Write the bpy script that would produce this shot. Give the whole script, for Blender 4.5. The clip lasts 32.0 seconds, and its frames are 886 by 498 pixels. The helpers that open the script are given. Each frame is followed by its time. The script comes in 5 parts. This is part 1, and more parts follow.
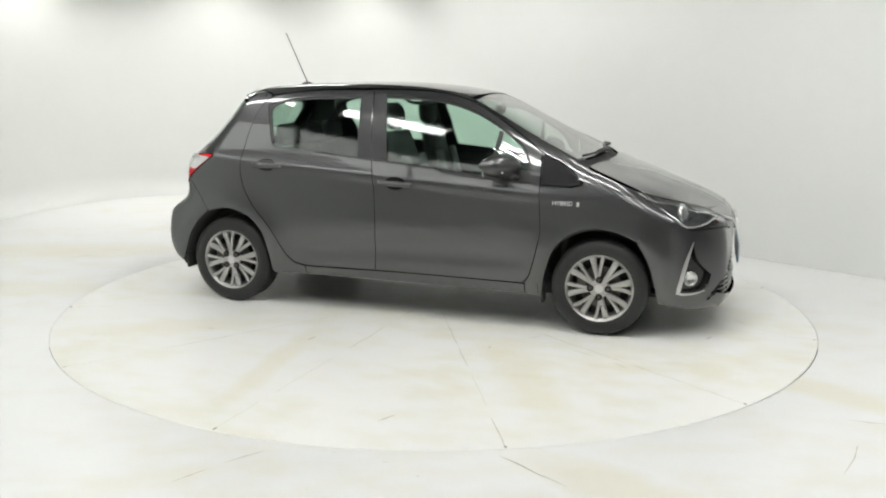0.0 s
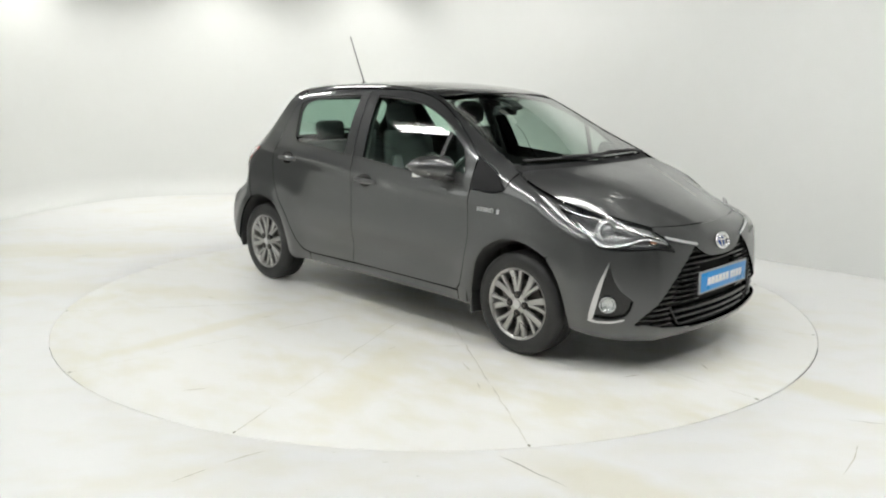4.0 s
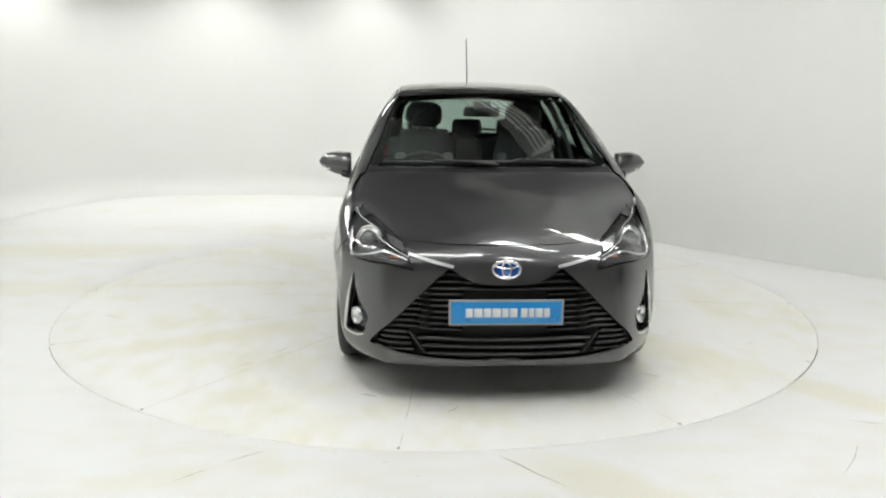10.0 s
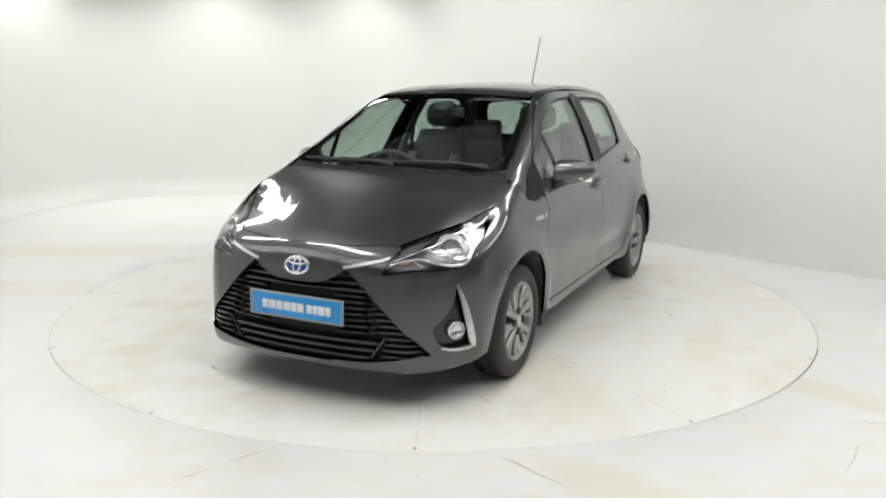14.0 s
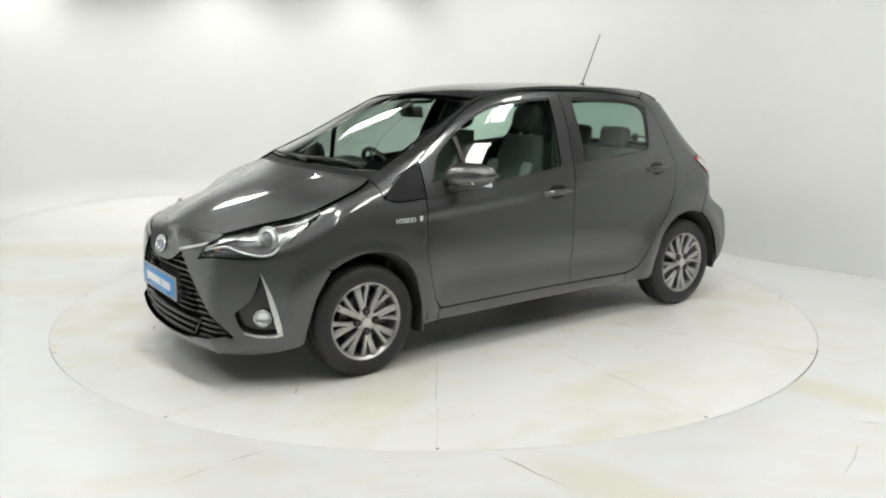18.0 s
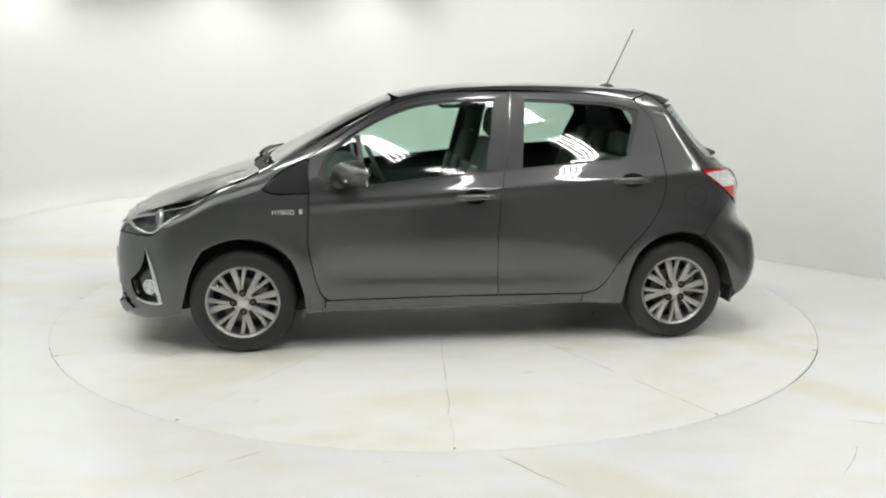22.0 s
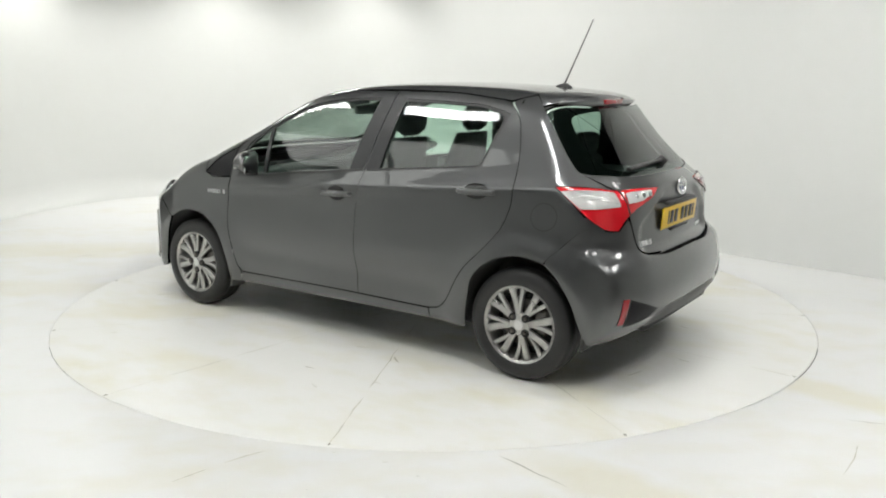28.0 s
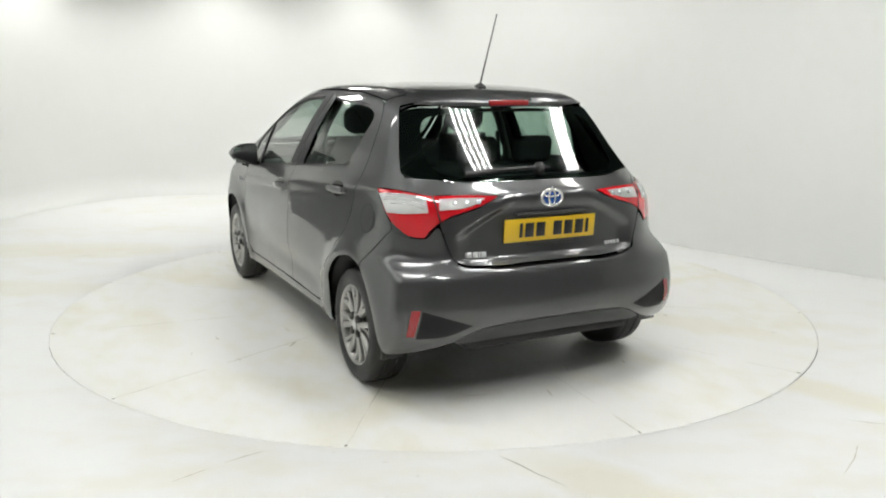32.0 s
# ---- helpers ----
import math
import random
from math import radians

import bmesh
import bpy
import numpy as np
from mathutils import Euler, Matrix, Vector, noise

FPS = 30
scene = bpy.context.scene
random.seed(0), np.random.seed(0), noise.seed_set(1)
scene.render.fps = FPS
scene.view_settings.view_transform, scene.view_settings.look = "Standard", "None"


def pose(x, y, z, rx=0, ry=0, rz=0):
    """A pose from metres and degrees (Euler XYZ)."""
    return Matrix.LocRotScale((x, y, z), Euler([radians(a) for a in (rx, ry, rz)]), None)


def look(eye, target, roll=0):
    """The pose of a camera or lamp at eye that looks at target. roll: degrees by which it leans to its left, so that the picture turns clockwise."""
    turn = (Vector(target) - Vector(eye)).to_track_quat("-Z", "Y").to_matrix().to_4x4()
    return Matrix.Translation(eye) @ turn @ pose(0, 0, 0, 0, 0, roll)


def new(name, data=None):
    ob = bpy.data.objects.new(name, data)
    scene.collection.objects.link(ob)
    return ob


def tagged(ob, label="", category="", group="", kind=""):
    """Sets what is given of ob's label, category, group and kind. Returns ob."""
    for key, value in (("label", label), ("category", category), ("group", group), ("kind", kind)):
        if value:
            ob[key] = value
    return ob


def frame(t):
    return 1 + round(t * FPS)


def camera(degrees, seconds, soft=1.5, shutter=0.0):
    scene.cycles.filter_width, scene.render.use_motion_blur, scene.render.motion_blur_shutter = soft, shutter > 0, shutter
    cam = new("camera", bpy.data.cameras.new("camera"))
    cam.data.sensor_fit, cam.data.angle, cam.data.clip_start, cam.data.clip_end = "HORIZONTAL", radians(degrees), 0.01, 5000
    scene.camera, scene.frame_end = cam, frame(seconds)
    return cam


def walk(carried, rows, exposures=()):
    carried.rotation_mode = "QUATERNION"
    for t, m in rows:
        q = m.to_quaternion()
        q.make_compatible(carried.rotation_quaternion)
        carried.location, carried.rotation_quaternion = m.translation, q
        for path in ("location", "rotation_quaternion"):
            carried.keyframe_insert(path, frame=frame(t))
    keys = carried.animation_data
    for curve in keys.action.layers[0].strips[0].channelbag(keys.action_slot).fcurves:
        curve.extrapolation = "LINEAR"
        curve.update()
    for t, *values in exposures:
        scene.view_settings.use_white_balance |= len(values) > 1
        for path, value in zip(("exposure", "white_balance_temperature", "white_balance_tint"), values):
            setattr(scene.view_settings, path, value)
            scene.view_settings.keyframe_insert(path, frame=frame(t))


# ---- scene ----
cam = camera(56.59, 32.0, soft=2.05)
EYE = (0.0, -5.667, 1.504)
CAM_POSE = Matrix.Translation(EYE) @ Euler((0, 0, radians(-0.537))).to_matrix().to_4x4() @ Euler((radians(90 - 11.521), 0, 0)).to_matrix().to_4x4() @ Euler((0, 0, radians(0.352))).to_matrix().to_4x4()
walk(cam, [(0.0, CAM_POSE), (32.0, CAM_POSE)], exposures=[(0.0, 0.22), (32.0, 0.22)])

# ---- turntable: seconds and heading of the car in degrees ----
TURN = [(0.0, -18.08), (0.5, -21.32), (1.0, -24.3), (1.5, -28.32), (2.0, -31.71), (2.5, -34.93), (3.0, -38.1), (3.5, -42.2),
        (4.0, -45.7), (4.5, -49.1), (5.0, -52.7), (5.5, -56.49), (6.0, -60.43), (6.5, -63.56), (7.0, -66.54), (7.5, -70.65),
        (8.0, -74.6), (8.5, -77.89), (9.0, -80.66), (9.5, -84.59), (10.0, -88.49), (10.5, -91.7), (11.0, -94.91),
        (11.5, -98.97), (12.0, -102.77), (12.5, -106.08), (13.0, -109.18), (13.5, -113.23), (14.0, -116.92),
        (14.5, -120.06), (15.0, -123.6), (15.5, -127.1), (16.0, -130.7), (16.5, -134.18), (17.0, -137.29), (17.5, -140.98),
        (18.0, -144.72), (18.5, -147.71), (19.0, -151.34), (19.5, -155.24), (20.0, -158.86), (20.5, -161.87),
        (21.0, -165.5), (21.5, -169.09), (22.0, -173.08), (22.5, -175.86), (23.0, -179.39), (23.5, -182.92),
        (24.0, -186.7), (24.5, -189.99), (25.0, -193.53), (25.5, -197.09), (26.0, -200.6), (26.5, -204.2), (27.0, -207.7),
        (27.5, -211.35), (28.0, -215.38), (28.5, -219.07), (29.0, -221.98), (29.5, -225.34), (30.0, -229.45),
        (30.5, -233.2), (31.0, -236.26), (31.5, -239.64), (32.0, -243.67)]
CAR_OFF = (-0.046, 0.277)      # car's middle on the turntable
DISC_R = 2.486

# ---- world and lights ----
world = bpy.data.worlds.new("studio_world")
world.use_nodes = True
scene.world = world
world.node_tree.nodes["Background"].inputs[0].default_value = (0.9, 0.95, 0.9, 1)
world.node_tree.nodes["Background"].inputs[1].default_value = 0.02
# ---- materials ----
def mat(name, color, rough=0.5, metal=0.0, coat=0.0, spec=0.5, vary=0.06, scale=6.0, bump=0.0, bump_scale=200.0):
    """A plain surface with two scales of variation in tone and gloss."""
    m = bpy.data.materials.new(name)
    m.use_nodes = True
    nt = m.node_tree
    b = nt.nodes["Principled BSDF"]
    b.inputs["Metallic"].default_value = metal
    b.inputs["Coat Weight"].default_value = coat
    b.inputs["Coat Roughness"].default_value = 0.02
    b.inputs["Specular IOR Level"].default_value = spec
    co = nt.nodes.new("ShaderNodeTexCoord")
    big, small = nt.nodes.new("ShaderNodeTexNoise"), nt.nodes.new("ShaderNodeTexNoise")
    big.inputs["Scale"].default_value, small.inputs["Scale"].default_value = scale, scale * 14
    big.inputs["Detail"].default_value = 4
    mix = nt.nodes.new("ShaderNodeMath")
    mix.operation = "MULTIPLY_ADD"
    mix.inputs[1].default_value = 0.35
    for n in (big, small):
        nt.links.new(co.outputs["Object"], n.inputs["Vector"])
    nt.links.new(small.outputs["Fac"], mix.inputs[0])
    nt.links.new(big.outputs["Fac"], mix.inputs[2])
    ramp = nt.nodes.new("ShaderNodeMapRange")
    ramp.inputs[1].default_value, ramp.inputs[2].default_value = 0.35, 1.0
    ramp.inputs[3].default_value, ramp.inputs[4].default_value = 1 - vary, 1 + vary
    nt.links.new(mix.outputs[0], ramp.inputs[0])
    tone = nt.nodes.new("ShaderNodeVectorMath")
    tone.operation = "SCALE"
    tone.inputs[0].default_value = color
    nt.links.new(ramp.outputs[0], tone.inputs["Scale"])
    nt.links.new(tone.outputs[0], b.inputs["Base Color"])
    rr = nt.nodes.new("ShaderNodeMapRange")
    rr.inputs[1].default_value, rr.inputs[2].default_value = 0.35, 1.0
    rr.inputs[3].default_value, rr.inputs[4].default_value = max(0.0, rough * 0.85), min(1.0, rough * 1.15)
    nt.links.new(mix.outputs[0], rr.inputs[0])
    nt.links.new(rr.outputs[0], b.inputs["Roughness"])
    if bump:
        fine, bp = nt.nodes.new("ShaderNodeTexNoise"), nt.nodes.new("ShaderNodeBump")
        fine.inputs["Scale"].default_value = bump_scale
        bp.inputs["Strength"].default_value, bp.inputs["Distance"].default_value = bump, 0.002
        nt.links.new(co.outputs["Object"], fine.inputs["Vector"])
        nt.links.new(fine.outputs["Fac"], bp.inputs["Height"])
        nt.links.new(bp.outputs[0], b.inputs["Normal"])
    return m


def glass_mat(name, tint, gloss_rough=0.0, ior=1.5, edge=3.4):
    """A thin sheet: tinted clear, with mirror gloss by Fresnel."""
    m = bpy.data.materials.new(name)
    m.use_nodes = True
    nt = m.node_tree
    nt.nodes.remove(nt.nodes["Principled BSDF"])
    clear, gloss, mix, fr = (nt.nodes.new("ShaderNode" + k) for k in ("BsdfTransparent", "BsdfGlossy", "MixShader", "LayerWeight"))
    clear.inputs[0].default_value = (*tint, 1)
    gloss.inputs["Roughness"].default_value = gloss_rough
    fr.inputs["Blend"].default_value = 0.5
    f0 = ((ior - 1) / (ior + 1)) ** 2 * 1.3
    pw, ma = nt.nodes.new("ShaderNodeMath"), nt.nodes.new("ShaderNodeMath")
    pw.operation, ma.operation = "POWER", "MULTIPLY_ADD"
    pw.inputs[1].default_value = edge
    ma.inputs[1].default_value, ma.inputs[2].default_value = 1 - f0, f0
    nt.links.new(fr.outputs["Facing"], pw.inputs[0])
    nt.links.new(pw.outputs[0], ma.inputs[0])
    nt.links.new(ma.outputs[0], mix.inputs[0])
    nt.links.new(clear.outputs[0], mix.inputs[1])
    nt.links.new(gloss.outputs[0], mix.inputs[2])
    nt.links.new(mix.outputs[0], nt.nodes["Material Output"].inputs[0])
    return m


def glow_mat(name, color, strength):
    m = bpy.data.materials.new(name)
    m.use_nodes = True
    b = m.node_tree.nodes["Principled BSDF"]
    b.inputs["Base Color"].default_value = (*color, 1)
    b.inputs["Emission Color"].default_value = (*color, 1)
    b.inputs["Emission Strength"].default_value = strength
    return m


def paint_mat():
    """Dark grey metallic paint: fine flake under a clear coat."""
    m = mat("grey_metallic_paint", (0.078, 0.080, 0.081), 0.38, 0.75, 1.0, vary=0.03, scale=3.0)
    nt = m.node_tree
    b = nt.nodes["Principled BSDF"]
    co, fl, bp = nt.nodes.new("ShaderNodeTexCoord"), nt.nodes.new("ShaderNodeTexVoronoi"), nt.nodes.new("ShaderNodeBump")
    fl.inputs["Scale"].default_value = 900
    bp.inputs["Strength"].default_value, bp.inputs["Distance"].default_value = 0.12, 0.0004
    nt.links.new(co.outputs["Object"], fl.inputs["Vector"])
    nt.links.new(fl.outputs["Distance"], bp.inputs["Height"])
    nt.links.new(bp.outputs[0], b.inputs["Normal"])
    b.inputs["Coat Roughness"].default_value = 0.012
    b.inputs["Coat IOR"].default_value = 1.6
    return m


M_PAINT = paint_mat()
M_GLASS = glass_mat("tinted_glass", (0.72, 0.87, 0.79), ior=1.62)
M_RGLASS = glass_mat("darker_rear_glass", (0.50, 0.63, 0.57), ior=1.52)
M_SCREEN = glass_mat("windscreen_glass", (0.88, 0.96, 0.92), ior=2.1, edge=2.3)
M_CLEAR = glass_mat("clear_lens", (0.97, 0.98, 0.98), ior=1.4)
M_FRIT = mat("black_ceramic_border", (0.012, 0.012, 0.012), 0.06, vary=0.02)
M_GLOSSB = mat("gloss_black_plastic", (0.014, 0.014, 0.014), 0.22, coat=0.3, spec=0.5, vary=0.02)
M_BLACK = mat("black_plastic", (0.032, 0.032, 0.032), 0.5, vary=0.1, bump=0.15, bump_scale=500)
M_TRIM = mat("satin_dark_trim", (0.024, 0.025, 0.026), 0.45, coat=0.0, spec=0.4, vary=0.04)
M_RUBBER = mat("tyre_rubber", (0.018, 0.018, 0.018), 0.52, vary=0.15, scale=12, bump=0.2, bump_scale=160)
M_DARK = mat("underbody_dark", (0.034, 0.034, 0.034), 0.85, vary=0.2)
M_CHROME = mat("chrome", (0.82, 0.82, 0.83), 0.07, 1.0, vary=0.02)
M_SATIN = mat("satin_silver", (0.62, 0.62, 0.62), 0.3, 0.9, vary=0.03)
M_RIM = mat("silver_alloy", (0.44, 0.436, 0.42), 0.30, 0.75, coat=0.3, vary=0.04, scale=9)
M_STEEL = mat("brake_steel", (0.14, 0.13, 0.12), 0.5, 0.6, vary=0.15, scale=20)
M_RED = mat("red_lamp_plastic", (0.62, 0.012, 0.02), 0.12, coat=1.0, vary=0.05)
M_DEEPRED = mat("deep_red_plastic", (0.30, 0.01, 0.015), 0.2, coat=0.6, vary=0.05)
M_LAMPW = mat("pale_lamp_plastic", (0.58, 0.58, 0.57), 0.15, coat=1.0, vary=0.08, scale=30)
M_LAMPGREY = mat("lamp_housing_grey", (0.075, 0.076, 0.078), 0.28, 0.5, vary=0.15)
M_REFLECTOR = mat("lamp_reflector", (0.75, 0.76, 0.77), 0.18, 0.9, vary=0.05)
M_GLASSY = mat("dark_projector_glass", (0.16, 0.165, 0.17), 0.05, coat=1.0)
M_BULB = mat("amber_bulb", (0.62, 0.30, 0.20), 0.25, coat=0.5)
M_DIFF = mat("satin_grey_plastic", (0.045, 0.046, 0.047), 0.45, vary=0.06, bump=0.1, bump_scale=500)
M_BLUE = mat("blue_plate", (0.02, 0.30, 0.73), 0.3, coat=0.3, vary=0.03)
M_PLATEFRAME = mat("grey_plate_edge", (0.35, 0.36, 0.37), 0.4)
M_YELLOW = mat("yellow_plate", (0.80, 0.52, 0.02), 0.35, coat=0.3, vary=0.03)
M_INKW = mat("white_ink", (0.85, 0.86, 0.87), 0.4, vary=0.02)
M_INKB = mat("black_ink", (0.012, 0.012, 0.012), 0.4, vary=0.02)
M_BADGEBLUE = mat("badge_blue", (0.008, 0.06, 0.30), 0.15, coat=1.0)
M_CABIN = mat("cabin_plastic", (0.105, 0.107, 0.108), 0.6, vary=0.08, bump=0.2, bump_scale=400)
M_CLOTH = mat("seat_cloth", (0.095, 0.097, 0.10), 0.9, vary=0.15, scale=20, bump=0.5, bump_scale=700)
M_CLOTHG = mat("grey_seat_cloth", (0.30, 0.305, 0.31), 0.9, vary=0.1, scale=20, bump=0.5, bump_scale=700)
M_HEADLINE = mat("grey_headlining", (0.5, 0.5, 0.49), 0.95, vary=0.05)
M_MIRROR = mat("mirror_glass", (0.85, 0.87, 0.87), 0.02, 1.0, vary=0.0)


def wall_mat(name, color, stain, amount, rough=0.6, rings=False):
    """White paint with faint yellowed patches and scuffs."""
    m = mat(name, color, rough, vary=0.015, scale=0.8)
    nt = m.node_tree
    b = nt.nodes["Principled BSDF"]
    co, n1, n2, n3 = (nt.nodes.new("ShaderNode" + k) for k in ("TexCoord", "TexNoise", "TexNoise", "TexNoise"))
    mp = nt.nodes.new("ShaderNodeMapping")
    mp.inputs["Rotation"].default_value = (0, 0, 0.6)
    mp.inputs["Scale"].default_value = (0.7, 1.2, 1) if rings else (1, 1, 1)
    nt.links.new(co.outputs["Object"], mp.inputs[0])
    n1.inputs["Scale"].default_value, n2.inputs["Scale"].default_value, n3.inputs["Scale"].default_value = 0.9, 5.0, 38.0
    n1.inputs["Detail"].default_value = n2.inputs["Detail"].default_value = 6
    for n in (n1, n2, n3):
        nt.links.new(mp.outputs[0], n.inputs["Vector"])
    mul = nt.nodes.new("ShaderNodeMath")
    mul.operation = "MULTIPLY"
    nt.links.new(n1.outputs["Fac"], mul.inputs[0])
    nt.links.new(n2.outputs["Fac"], mul.inputs[1])
    r = nt.nodes.new("ShaderNodeMapRange")
    r.inputs[1].default_value, r.inputs[2].default_value, r.inputs[3].default_value, r.inputs[4].default_value = 0.22, 0.42, 0.0, amount
    nt.links.new(mul.outputs[0], r.inputs[0])
    mx = nt.nodes.new("ShaderNodeMix")
    mx.data_type = "RGBA"
    src = b.inputs["Base Color"].links[0].from_socket
    nt.links.new(r.outputs[0], mx.inputs[0])
    nt.links.new(src, mx.inputs[6])
    mx.inputs[7].default_value = (*stain, 1)
    nt.links.new(mx.outputs[2], b.inputs["Base Color"])
    bp = nt.nodes.new("ShaderNodeBump")
    bp.inputs["Strength"].default_value, bp.inputs["Distance"].default_value = 0.06, 0.002
    nt.links.new(n3.outputs["Fac"], bp.inputs["Height"])
    nt.links.new(bp.outputs[0], b.inputs["Normal"])
    return m


def stains(m, spots):
    """Broad soft yellowed patches: (x, y, turn, length, width, strength)."""
    nt = m.node_tree
    b = nt.nodes["Principled BSDF"]
    co, nz = nt.nodes.new("ShaderNodeTexCoord"), nt.nodes.new("ShaderNodeTexNoise")
    nz.inputs["Scale"].default_value, nz.inputs["Detail"].default_value = 4.5, 7
    nt.links.new(co.outputs["Object"], nz.inputs["Vector"])
    for x, y, turn, ln, wd, k in spots:
        mp, gr, mu, mx = (nt.nodes.new("ShaderNode" + n) for n in ("Mapping", "TexGradient", "MapRange", "Mix"))
        mp.vector_type = "TEXTURE"
        mp.inputs["Location"].default_value = (x, y, 0)
        mp.inputs["Rotation"].default_value = (0, 0, radians(turn))
        mp.inputs["Scale"].default_value = (ln, wd, 1)
        gr.gradient_type = "SPHERICAL"
        ad = nt.nodes.new("ShaderNodeMath")
        ad.operation = "MULTIPLY_ADD"
        ad.inputs[1].default_value = 0.7
        nt.links.new(co.outputs["Object"], mp.inputs[0])
        nt.links.new(mp.outputs[0], gr.inputs[0])
        nt.links.new(nz.outputs["Fac"], ad.inputs[0])
        nt.links.new(gr.outputs["Fac"], ad.inputs[2])
        mu.inputs[1].default_value, mu.inputs[2].default_value, mu.inputs[3].default_value, mu.inputs[4].default_value = 0.5, 0.95, 0, k
        nt.links.new(ad.outputs[0], mu.inputs[0])
        mx.data_type = "RGBA"
        src = b.inputs["Base Color"].links[0].from_socket
        nt.links.new(mu.outputs[0], mx.inputs[0])
        nt.links.new(src, mx.inputs[6])
        mx.inputs[7].default_value = (0.78, 0.74, 0.56, 1)
        nt.links.new(mx.outputs[2], b.inputs["Base Color"])


M_WALL = wall_mat("white_wall_paint", (0.755, 0.765, 0.745), (0.72, 0.725, 0.69), 0.25)
M_FLOOR = wall_mat("white_floor_paint", (0.875, 0.88, 0.87), (0.80, 0.775, 0.66), 0.5, 0.4, True)
M_DISC = wall_mat("white_turntable_paint", (0.875, 0.875, 0.845), (0.79, 0.765, 0.63), 0.75, 0.34, True)
stains(M_FLOOR, [(0.75, -2.85, -42, 0.75, 0.22, 0.5), (1.95, -1.8, -48, 0.7, 0.2, 0.5), (2.4, -2.4, -48, 0.6, 0.2, 0.35), (-3.4, 1.6, 5, 1.6, 0.5, 0.35), (-3.0, 0.2, 0, 1.3, 0.35, 0.3), (-1.2, -2.8, 20, 0.5, 0.12, 0.2)])
stains(M_DISC, [(-0.4, -1.6, 95, 0.9, 0.12, 0.4), (1.2, 1.3, 40, 0.9, 0.3, 0.4), (-1.5, 0.9, 130, 0.8, 0.22, 0.4), (0.9, -1.3, -60, 1.0, 0.2, 0.4), (-1.3, -1.2, 30, 0.8, 0.25, 0.35), (0.2, 1.9, 0, 0.8, 0.2, 0.35)])
M_CEIL = mat("ceiling_paint", (0.89, 0.89, 0.88), 0.8, vary=0.05)
M_RIB = mat("ceiling_joint", (0.10, 0.10, 0.10), 0.8)
M_SCUFF = mat("floor_scuff", (0.42, 0.39, 0.31), 0.6, vary=0.3, scale=30)
M_SEAM = mat("floor_seam_dirt", (0.60, 0.58, 0.50), 0.7, vary=0.4, scale=25)
M_CRACK = mat("dark_floor_crack", (0.30, 0.29, 0.24), 0.8, vary=0.4, scale=30)
M_PIT = mat("turntable_gap", (0.12, 0.12, 0.11), 0.9)
M_TUBE = glow_mat("fluorescent_tube", (1.0, 1.0, 0.98), 30.0)
# weaker glow, set to keep the straight wall from getting too bright
M_DIMTUBE = glow_mat("dimmed_fluorescent_tube", (1.0, 1.0, 0.97), 20.0)
M_STRIP = glow_mat("covered_fluorescent_strip", (1.0, 1.0, 0.98), 17.0)
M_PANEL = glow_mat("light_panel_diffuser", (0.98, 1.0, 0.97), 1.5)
M_DEADTUBE = mat("unlit_tube", (0.82, 0.82, 0.80), 0.3)
M_SPOT = glow_mat("downlight_glow", (1.0, 0.99, 0.93), 8.0)
M_TRAY = mat("light_tray_enamel", (0.75, 0.75, 0.73), 0.4)
M_LOUVRE = mat("grey_light_tray", (0.22, 0.22, 0.215), 0.5)
M_MATT = mat("matt_black_trim", (0.016, 0.016, 0.017), 0.62, spec=0.22, vary=0.05)
M_BADGE = mat("pale_badge_metal", (0.72, 0.72, 0.73), 0.35, 0.4, vary=0.02)
M_VOID = mat("doorway_shade_dark", (0.07, 0.072, 0.07), 0.8, vary=0.3, scale=1.5)
# ---- the car's body: one smooth implicit shape, x forward, y left, z up, metres ----
def curve_pts(pts, n=8, closed=False):
    """Catmull-Rom curve through the points."""
    p = np.array(pts, float)
    m = len(p)
    out = []
    for i in range(m if closed else m - 1):
        a, b, c, d = ((p[(i + k) % m] if closed else p[min(max(i + k, 0), m - 1)]) for k in (-1, 0, 1, 2))
        for j in range(n):
            t = j / n
            out.append(0.5 * (2 * b + (c - a) * t + (2 * a - 5 * b + 4 * c - d) * t * t + (3 * b - a - 3 * c + d) * t ** 3))
    if not closed:
        out.append(p[-1])
    return np.array(out)


PROFILE = [(-1.45, 0.21), (0.0, 0.2), (1.6, 0.17), (1.95, 0.165), (2.03, 0.2), (2.045, 0.3), (2.045, 0.42), (2.04, 0.53), (2.03, 0.62),
           (2.01, 0.685), (1.965, 0.735), (1.87, 0.788), (1.72, 0.850), (1.5, 0.930), (1.35, 0.975), (1.24, 1.008), (1.14, 1.062), (0.95, 1.160),
           (0.75, 1.264), (0.55, 1.361), (0.36, 1.437), (0.1, 1.480), (-0.2, 1.499), (-0.55, 1.501), (-0.9, 1.488),
           (-1.1, 1.470), (-1.25, 1.446), (-1.325, 1.415), (-1.37, 1.36), (-1.508, 1.21), (-1.668, 1.06), (-1.765, 0.98), (-1.79, 0.87),
           (-1.795, 0.75), (-1.80, 0.685), (-1.838, 0.652), (-1.864, 0.58), (-1.880, 0.48), (-1.876, 0.39), (-1.83, 0.29), (-1.72, 0.23)]
GX0, GZ0, GS = -2.3, -0.1, 0.02
GNX, GNZ = 240, 100


